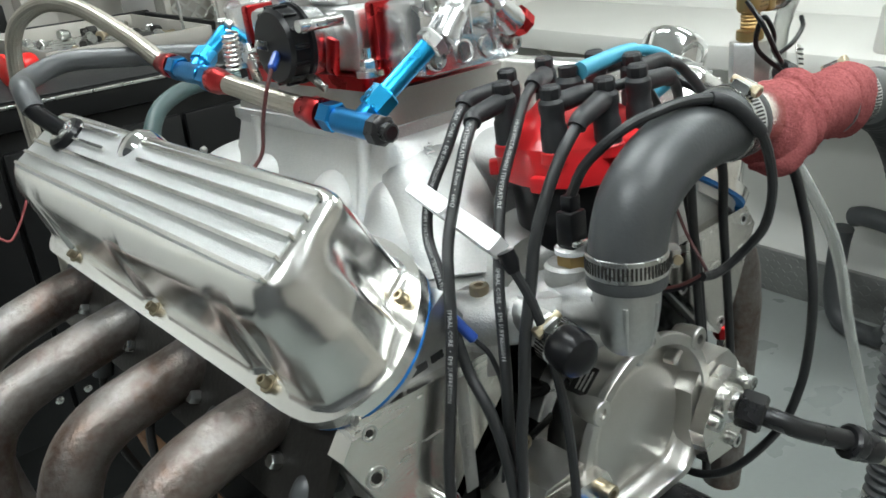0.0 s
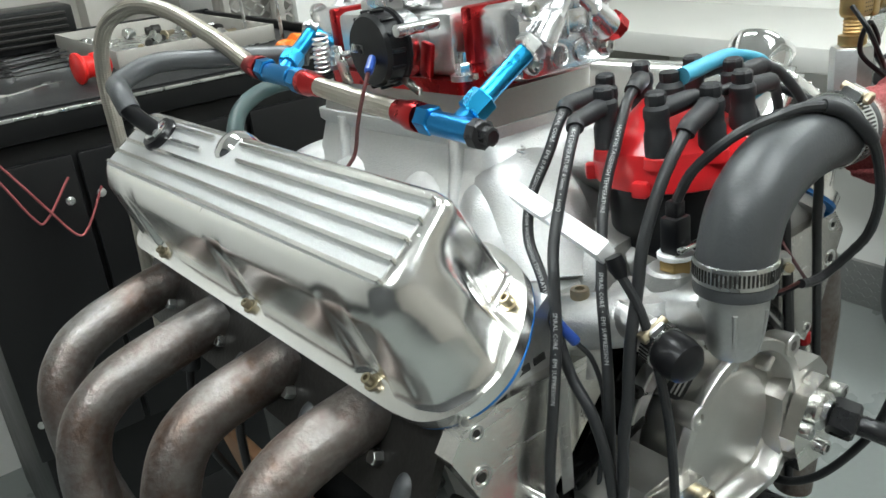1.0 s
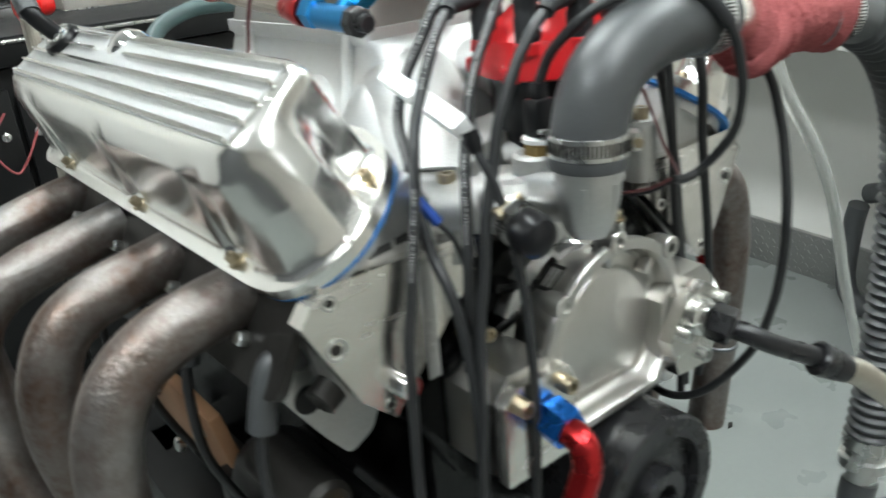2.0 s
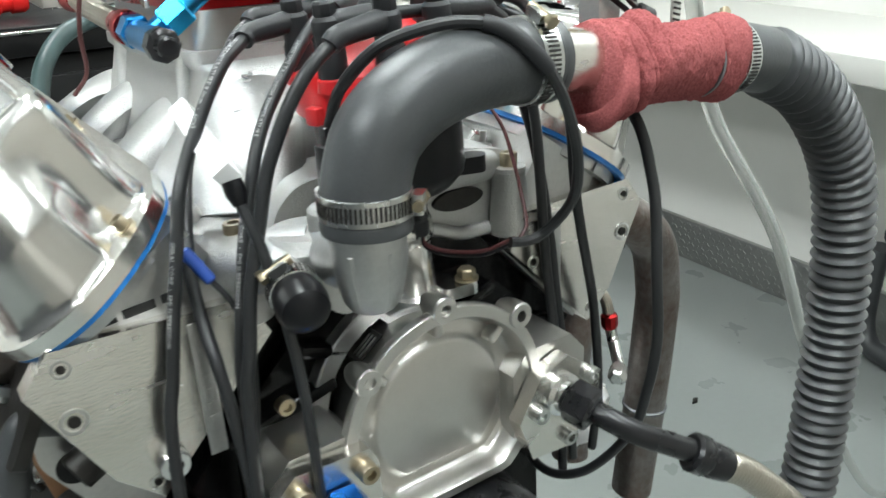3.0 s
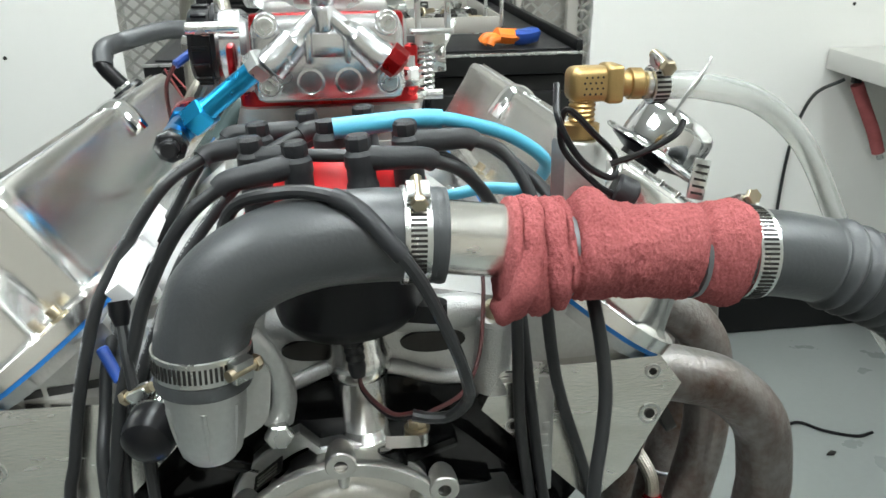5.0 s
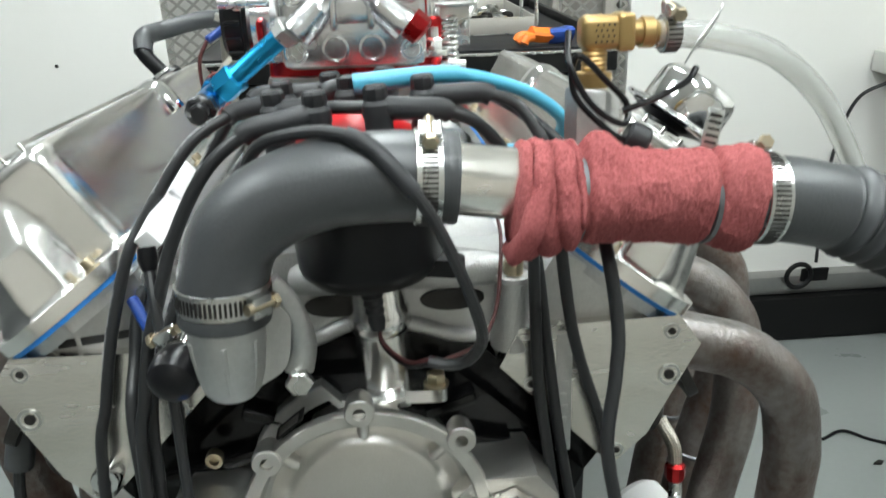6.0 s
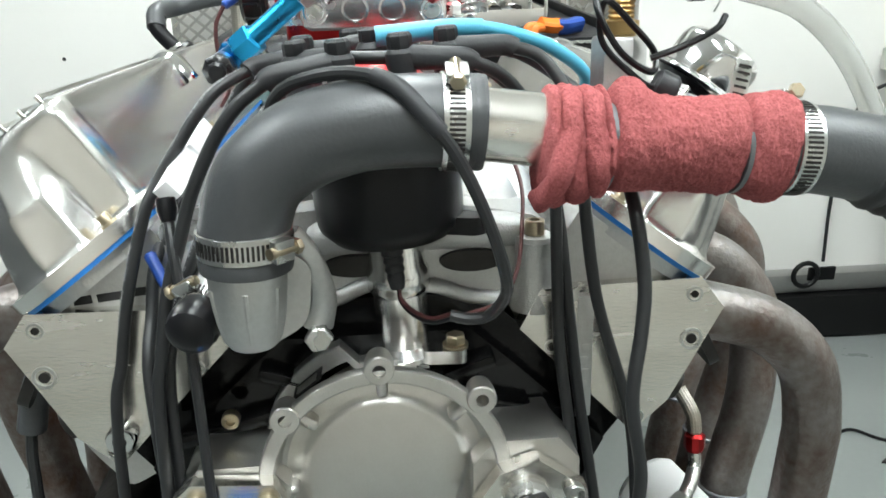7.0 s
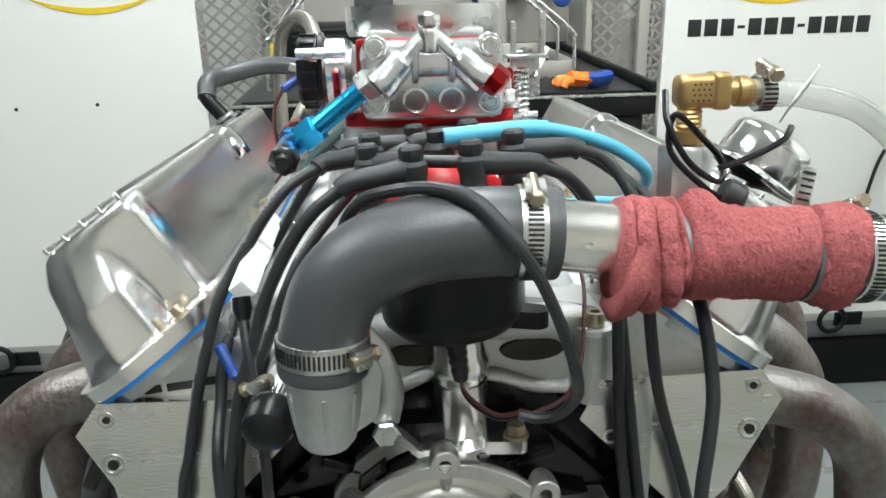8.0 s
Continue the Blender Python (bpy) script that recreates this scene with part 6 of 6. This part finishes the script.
part("hose_end", lathe((0.207, 0.030, 0.950), (0, -0.1, -1), [(0.0052, 0), (0.0070, 0.002), (0.0070, 0.010), (0.0055, 0.013)], 10), REDAN, fl2, "red anodised hose end")
part("elbow", tube([(0.207, 0.028, 0.937), (0.206, 0.024, 0.928), (0.198, 0.012, 0.921), (0.188, 0.0, 0.918)], 0.0046, 12, 6), ZINC, fl2)
part("nut", lathe((0.190, 0.002, 0.918), (-0.8, -0.6, -0.1), [(0.0075, 0), (0.0075, 0.012), (0.005, 0.014)], 6), ZINC, fl2)
# spark plug boot below the near header
for y_ in (0.043, 0.155, 0.262, 0.365):
    sb = thing("spark_plug_boot", "grey rubber spark plug boot below the header", "spark plug boot", (-0.205, y_, 1.02), group="spark plug boots")
    part("boot", tube([(-0.186, y_ + 0.002, 1.012), (-0.200, y_, 1.018), (-0.208, y_, 1.014), (-0.214, y_, 1.0), (-0.220, y_, 0.978)], 0.0088, 16, 6), RUBBER, sb)
    part("lead", tube([(-0.220, y_, 0.980), (-0.224, y_, 0.95), (-0.222, y_ - 0.002, 0.90), (-0.20, y_ - 0.004, 0.84)], 0.0036, 10, 6), WIREBLK, sb)

# ---------------------------------------------------------------- things round the room (room frame)
# wall lettering becomes plain bars; the yellow sweeps above it
sg = thing("wall_sign", "black bars and yellow sweep painted on the white wall", "sign", (1.23, Y1, 1.27), ROOM)
bx = 0.926
for i in range(12):
    w_ = 0.024 if i in (3, 7) else 0.042
    h_ = 0.010 if i in (3, 7) else 0.052
    part("bar", box((bx + w_ / 2, Y1 - 0.0015, 1.267), (w_, 0.003, h_), 0.0008), INK, sg, "black painted bar")
    bx += w_ + (0.0115 if i not in (3, 7) else 0.0115)


def sweep_shape(cx, cz, wid, parent):
    up = [(cx + wid * (k / 12 - 0.5), cz + 0.055 * (2 * (k / 12 - 0.5)) ** 2) for k in range(13)]
    lo = [(x, z + 0.018 * (1 - (2 * (k / 12 - 0.5)) ** 2)) for k, (x, z) in enumerate(up)][::-1]
    return part("yellow_sweep", prism(up + lo[1:-1], axes((0, Y1, 0), (1, 0, 0), (0, 0, 1), (0, -1, 0)), 0.003), YELLOW, parent, "yellow painted sweep")


sweep_shape(1.20, 1.335, 0.44, sg)
sg2 = thing("wall_sign", "yellow sweep painted on the white wall", "sign", (-0.86, Y1, 1.37), ROOM)
sweep_shape(-0.90, 1.355, 0.40, sg2)
for sx_, sz_ in ((-0.934, 1.085), (-1.181, 1.078), (-0.93, 0.62), (1.75, 1.18)):
    sc = thing("wall_screw", "small dark screw in the wall panel", "screw", (sx_, Y1, sz_), ROOM, "wall screws")
    part("head", lathe((sx_, Y1, sz_), (0, -1, 0), [(0.006, 0), (0.0055, 0.002), (0, 0.003)], 12), DARKSTEEL, sc)
# kick rail along the north wall
kr = struct("trim", merge(box((-1.6, Y1 - 0.045, 0.10), (1.9, 0.09, 0.19), 0.006), box((1.55, Y1 - 0.045, 0.09), (1.5, 0.09, 0.17), 0.006)), BLACKBOX, "black kick rail along the north wall", "kick rail")
struct("trim", merge(box((-1.6, Y1 - 0.03, 0.235), (1.9, 0.06, 0.07), 0.004), box((1.55, Y1 - 0.03, 0.215), (1.5, 0.06, 0.07), 0.004)), TREAD, "tread-plate cap of the kick rail", "kick rail")
for rx in (-1.36, 1.50):
    rg = thing("tie_ring", "black steel tie-down ring on the kick rail", "ring", (rx, Y1 - 0.07, 0.24), ROOM, "tie rings")
    pts = [(rx + 0.045 * math.cos(2 * math.pi * k / 16), Y1 - 0.085, 0.262 + 0.045 * math.sin(2 * math.pi * k / 16)) for k in range(17)]
    part("ring", sweep([Vector(p) for p in pts], 0.009, 10), BLACKBOX, rg)
    part("plate", box((rx + 0.07, Y1 - 0.066, 0.255), (0.10, 0.012, 0.05), 0.003), BLACKBOX, rg)
# red-handled tool hanging under the counter, and a cord
rt = thing("hanging_tool", "red rubber-handled tool hanging under the counter", "tool", (1.80, 1.98, 0.70), ROOM)
part("handle", tube([(1.74, 1.99, 0.935), (1.78, 1.985, 0.86), (1.83, 1.98, 0.77), (1.86, 1.975, 0.70)], 0.021, 16, 6), TOWEL, rt)
part("tip", rod((1.86, 1.975, 0.705), (1.872, 1.972, 0.675), 0.012, 12, 0.003), ZINC, rt)
part("cord", tube([(1.72, 2.03, 0.945), (1.64, 2.07, 0.88), (1.60, 2.085, 0.72), (1.59, 2.085, 0.50), (1.585, 2.06, 0.29)], 0.006, 10, 8), WIREBLK, rt, "black cord")
part("hook", box((1.735, 1.99, 0.955), (0.03, 0.02, 0.03), 0.003), DARKSTEEL, rt)
jar = thing("plastic_jar", "pale translucent plastic jar on the counter", "jar", (1.80, 0.46, 1.04), ROOM)
part("body", lathe((1.80, 0.46, 1.04), (0, 0, 1), [(0.052, 0), (0.055, 0.006), (0.048, 0.11), (0.030, 0.135), (0.028, 0.16)], 28), COUNTER, jar)
part("neck", lathe((1.80, 0.46, 1.20), (0, 0, 1), [(0.032, 0), (0.032, 0.03), (0.028, 0.032)], 24), WHITEPL, jar)
# black hoses by the east wall
for k, (hx, hy, r_) in enumerate(((2.12, 0.55, 0.12), (2.15, 0.38, 0.11))):
    hb = thing("coiled_hose", "thick black rubber hose looped on the floor", "hose", (hx, hy, 0.0), ROOM, "coiled hoses")
    sq_ = lambda v: math.copysign(abs(v) ** 0.6, v)
    pts = [(hx + 0.04 * math.cos(a) + 0.05 * k, hy + r_ * sq_(math.cos(a)), 0.245 + 0.205 * sq_(math.sin(a))) for a in [radians(60 + 22 * j) for j in range(16)]]
    part("loop", tube(pts, 0.033, 16, 4), RUBBER, hb)
    part("tie", lathe((hx + 0.05 * k - 0.05, hy - r_ * 0.99, 0.15), (0, 0, 1), [(0.034, 0), (0.036, 0.002), (0.036, 0.018), (0.034, 0.02)], 16), ZINC, hb)
for fx, fy, s_ in ((1.50, 0.80, 0.012), (1.62, 1.10, 0.009), (1.30, 0.55, 0.010), (1.40, 1.30, 0.012)):
    deb = thing("debris", "small dark scrap on the floor", "debris", (fx, fy, 0), ROOM, "floor scraps")
    part("scrap", prism(rounded([(-1.6, -0.5), (0.2, -0.8), (1.5, 0.1), (0.3, 0.7)], 0.3, 3), axes((fx, fy, 0.001), (s_, 0, 0), (0, s_, 0), (0, 0, s_)), 0.5), DARKSTEEL, deb)
tw_ = thing("wire_scrap", "short black wire lying on the floor", "wire", (1.42, 1.42, 0), ROOM)
part("wire", tube([(1.30, 1.42, 0.006), (1.38, 1.45, 0.008), (1.44, 1.40, 0.006), (1.52, 1.36, 0.006), (1.58, 1.37, 0.006)], 0.005, 8, 6), BLACKPL, tw_)

# -- on the tool chest
ZT = TZ + 0.004
tr = thing("parts_tray", "grey metal tray of loose parts on the chest", "tray", (0.22, 1.62, ZT), ROOM)
part("base", box((0.225, 1.62, ZT + 0.002), (0.355, 0.46, 0.004), 0.001), ZINC, tr)
for c, z_ in (((0.225, 1.392), (0.355, 0.004)), ((0.225, 1.848), (0.355, 0.004)), ((0.049, 1.62), (0.004, 0.46)), ((0.401, 1.62), (0.004, 0.46))):
    part("side", box((c[0], c[1], ZT + 0.020), (z_[0], z_[1], 0.036), 0.001), PANELGREY, tr)
random.seed(21)
for k in range(34):
    px, py = random.uniform(0.075, 0.38), random.uniform(1.42, 1.82)
    r_, l_ = random.uniform(0.006, 0.014), random.uniform(0.02, 0.06)
    a = random.uniform(0, math.pi)
    d = Vector((math.cos(a), math.sin(a), 0))
    so = thing("socket" if k % 3 else "bolt", "bright steel " + ("socket" if k % 3 else "bolt") + " lying in the tray", "socket" if k % 3 else "bolt", (px, py, ZT + 0.004), ROOM, "tray parts")
    o = Vector((px, py, ZT + 0.004 + r_))
    if k % 3:
        part("body", lathe(o, d, [(r_ * 0.9, 0), (r_, 0.002), (r_, l_ * 0.6), (r_ * 0.8, l_ * 0.65), (r_ * 0.8, l_), (r_ * 0.5, l_), (r_ * 0.5, l_ * 0.6)], 14), (CHROME, ZINC, DARKSTEEL)[k % 3], so)
    else:
        part("shank", merge(rod(o, o + d * l_, r_ * 0.5, 10), hexbolt(o, -d, r_, r_ * 0.7)), (ZINC, GOLDBOLT)[k % 2], so)


def wrench(p, ang, length):
    w_ = thing("wrench", "chrome combination wrench on the chest", "wrench", p, ROOM, "wrenches")
    m_ = Matrix.Translation(p) @ Matrix.Rotation(radians(ang), 4, "Z") @ Matrix.Translation((0, 0, 0.001))
    part("shaft", prism(rounded([(0, -0.006), (length, -0.008), (length, 0.008), (0, 0.006)], 0.003, 3), m_, 0.007, 0.002), CHROME, w_)
    ring = prism(circle(0.017, 20, (-0.012, 0)), m_, 0.010, 0.002)
    part("ring_end", ring, CHROME, w_)
    part("jaw", prism([(length - 0.004, -0.010), (length + 0.012, -0.018), (length + 0.030, -0.014), (length + 0.016, -0.006), (length + 0.014, 0.006), (length + 0.030, 0.014), (length + 0.012, 0.018), (length - 0.004, 0.010)], m_, 0.008, 0.0015), CHROME, w_)


for k in range(6):
    wrench((-0.13 + 0.006 * k, 1.50 + 0.058 * k, ZT), 8 + 6 * (k % 3), 0.12 + 0.004 * k)
wrench((-0.19, 1.30, ZT), 30, 0.10)
rf = thing("red_cap", "red plastic flared cap lying on the chest", "cap", (-0.02, 1.325, ZT), ROOM)
part("flare", lathe((-0.052, 1.318, ZT + 0.030), (1, 0.15, 0.0), [(0.026, 0), (0.030, 0.002), (0.029, 0.008), (0.022, 0.014), (0.020, 0.030), (0.024, 0.034), (0.024, 0.055), (0.020, 0.062), (0.0, 0.062)], 28), REDPL, rf)
hg = thing("work_glove", "orange and blue work glove on the chest", "glove", (0.372, 1.23, ZT), ROOM)
part("cuff", tube([(0.390, 1.22, ZT + 0.019), (0.412, 1.22, ZT + 0.019), (0.436, 1.23, ZT + 0.022)], lambda u, a: 0.020 + 0.003 * math.sin(3 * a), 16, 5, (1, 0.8)), BLUEPL, hg, "dark blue cuff")
part("palm", tube([(0.394, 1.22, ZT + 0.019), (0.372, 1.215, ZT + 0.020), (0.350, 1.21, ZT + 0.024)], lambda u, a: 0.019 + 0.002 * math.sin(4 * a + 1), 16, 5, (1, 0.75)), ORANGE, hg)
for dx, dy in ((-0.02, -0.016), (-0.03, 0.0), (-0.028, 0.016)):
    part("finger", tube([(0.352, 1.21 + dy, ZT + 0.019), (0.352 + dx * 0.7, 1.208 + dy * 1.3, ZT + 0.018), (0.352 + dx, 1.206 + dy * 1.4, ZT + 0.008)], 0.009, 10, 5), ORANGE, hg)
lb = thing("storage_box", "low black storage box at the chest's rear", "box", (-0.1, 1.94, ZT), ROOM)
part("body", box((-0.10, 1.945, ZT + 0.05), (0.42, 0.14, 0.10), 0.006), BLACKBOX, lb)
for k in range(5):
    part("louvre", box((-0.10, 1.872, ZT + 0.02 + 0.016 * k), (0.38, 0.006, 0.006), 0.001), DARKSTEEL, lb)
# wiring: pink pair beside the chest, teal hose behind the cover
pw2 = thing("wire_pair", "thin pink wires hanging on the chest's front", "wires", (-0.20, CY0, 1.05), ROOM)
part("wire", tube([(-0.29, CY0 - 0.004, 1.205), (-0.25, CY0 - 0.012, 1.15), (-0.20, CY0 - 0.015, 1.06), (-0.165, CY0 - 0.015, 1.00), (-0.14, CY0 - 0.01, 1.01), (-0.10, CY0 + 0.002, 1.07)], 0.0022, 8, 6), TOWEL, pw2)
part("wire", tube([(-0.30, CY0 - 0.004, 1.21), (-0.26, CY0 - 0.014, 1.13), (-0.225, CY0 - 0.015, 1.05), (-0.205, CY0 - 0.012, 1.04), (-0.15, CY0 + 0.002, 1.10)], 0.0022, 8, 6), TOWEL, pw2)
part("clip", box((-0.295, CY0 - 0.002, 1.20), (0.02, 0.008, 0.012), 0.002), BLACKPL, pw2)
th_ = thing("hose", "dull teal rubber hose behind the intake", "hose", (-0.10, 0.47, 1.15))
part("tube", tube([(-0.112, 0.42, 1.118), (-0.095, 0.46, 1.145), (-0.065, 0.495, 1.168), (-0.02, 0.51, 1.180), (0.03, 0.50, 1.18)], 0.0085, 16, 8), mat("teal_rubber", (0.03, 0.065, 0.065), 0.5, 0.0, 0.2, 300, 0.1, 500, 0.1, (0.02, 0.04, 0.04), 0.3, 20), th_)
# behind the mesh
mo = thing("electric_motor", "blue electric motor behind the mesh", "motor", (0.35, 2.55, 1.25), ROOM)
part("case", lathe((0.28, 2.52, 1.40), (1, 0, 0), [(0.05, 0), (0.06, 0.01), (0.06, 0.12), (0.05, 0.13)], 28), BLUEPL, mo)
part("nose", lathe((0.41, 2.52, 1.40), (1, 0, 0), [(0.035, 0), (0.035, 0.06), (0.02, 0.07)], 20), ZINC, mo)
part("stand", box((0.35, 2.52, 0.68), (0.10, 0.10, 1.36), 0.004), PANELGREY, mo)
ca = thing("canister", "grey metal canister behind the mesh", "canister", (0.82, 2.5, 1.2), ROOM)
part("body", lathe((0.80, 2.40, 0.0), (0, 0, 1), [(0.10, 0), (0.10, 1.38), (0.09, 1.40), (0.04, 1.41), (0.04, 1.46)], 28), PANELGREY, ca)
part("sticker", box((0.80, 2.297, 1.33), (0.06, 0.006, 0.08), 0.001), WALLPAINT, ca, "pale sticker")
kn = thing("gas_valve", "blue round valve knob behind the mesh", "valve", (0.55, 2.3, 1.35), ROOM)
part("knob", lathe((0.56, 2.30, 1.36), (0, -1, 0.3), [(0.02, 0), (0.032, 0.006), (0.032, 0.02), (0.02, 0.026), (0, 0.027)], 20), BLUEPL, kn)
part("stem", rod((0.56, 2.31, 1.36), (0.56, 2.62, 1.36), 0.010, 12), ZINC, kn)
tk = thing("tape_tool", "yellow and black tool hung on the mesh", "tool", (-0.37, 2.06, 1.22), ROOM)
part("body", box((-0.352, 2.07, 1.22), (0.030, 0.03, 0.16), 0.006), BLACKPL, tk)
part("edge", box((-0.374, 2.07, 1.21), (0.014, 0.032, 0.10), 0.004), YELLOW, tk, "yellow edge")
part("handle", box((-0.318, 2.07, 1.23), (0.020, 0.03, 0.18), 0.005, (0, 6, 0)), REDPL, tk, "dark red handle")
rk = thing("wire_rack", "bent bright wire rack standing on the chest", "rack", (0.05, 1.40, ZT), ROOM)
for yy in (1.32, 1.50):
    part("bar", tube([(-0.285, yy, ZT), (-0.282, yy, 1.32), (-0.270, yy, 1.338), (-0.215, yy, 1.405), (-0.195, yy, 1.416), (0.0, yy, 1.416), (0.26, yy, 1.416), (0.285, yy, 1.408), (0.375, yy, 1.335), (0.383, yy, 1.31), (0.385, yy, ZT)], 0.0042, 8, 6), ZINC, rk)
for xx in (-0.10, 0.20):
    part("cross_bar", rod((xx, 1.32, 1.416), (xx, 1.50, 1.416), 0.0036, 8), ZINC, rk)
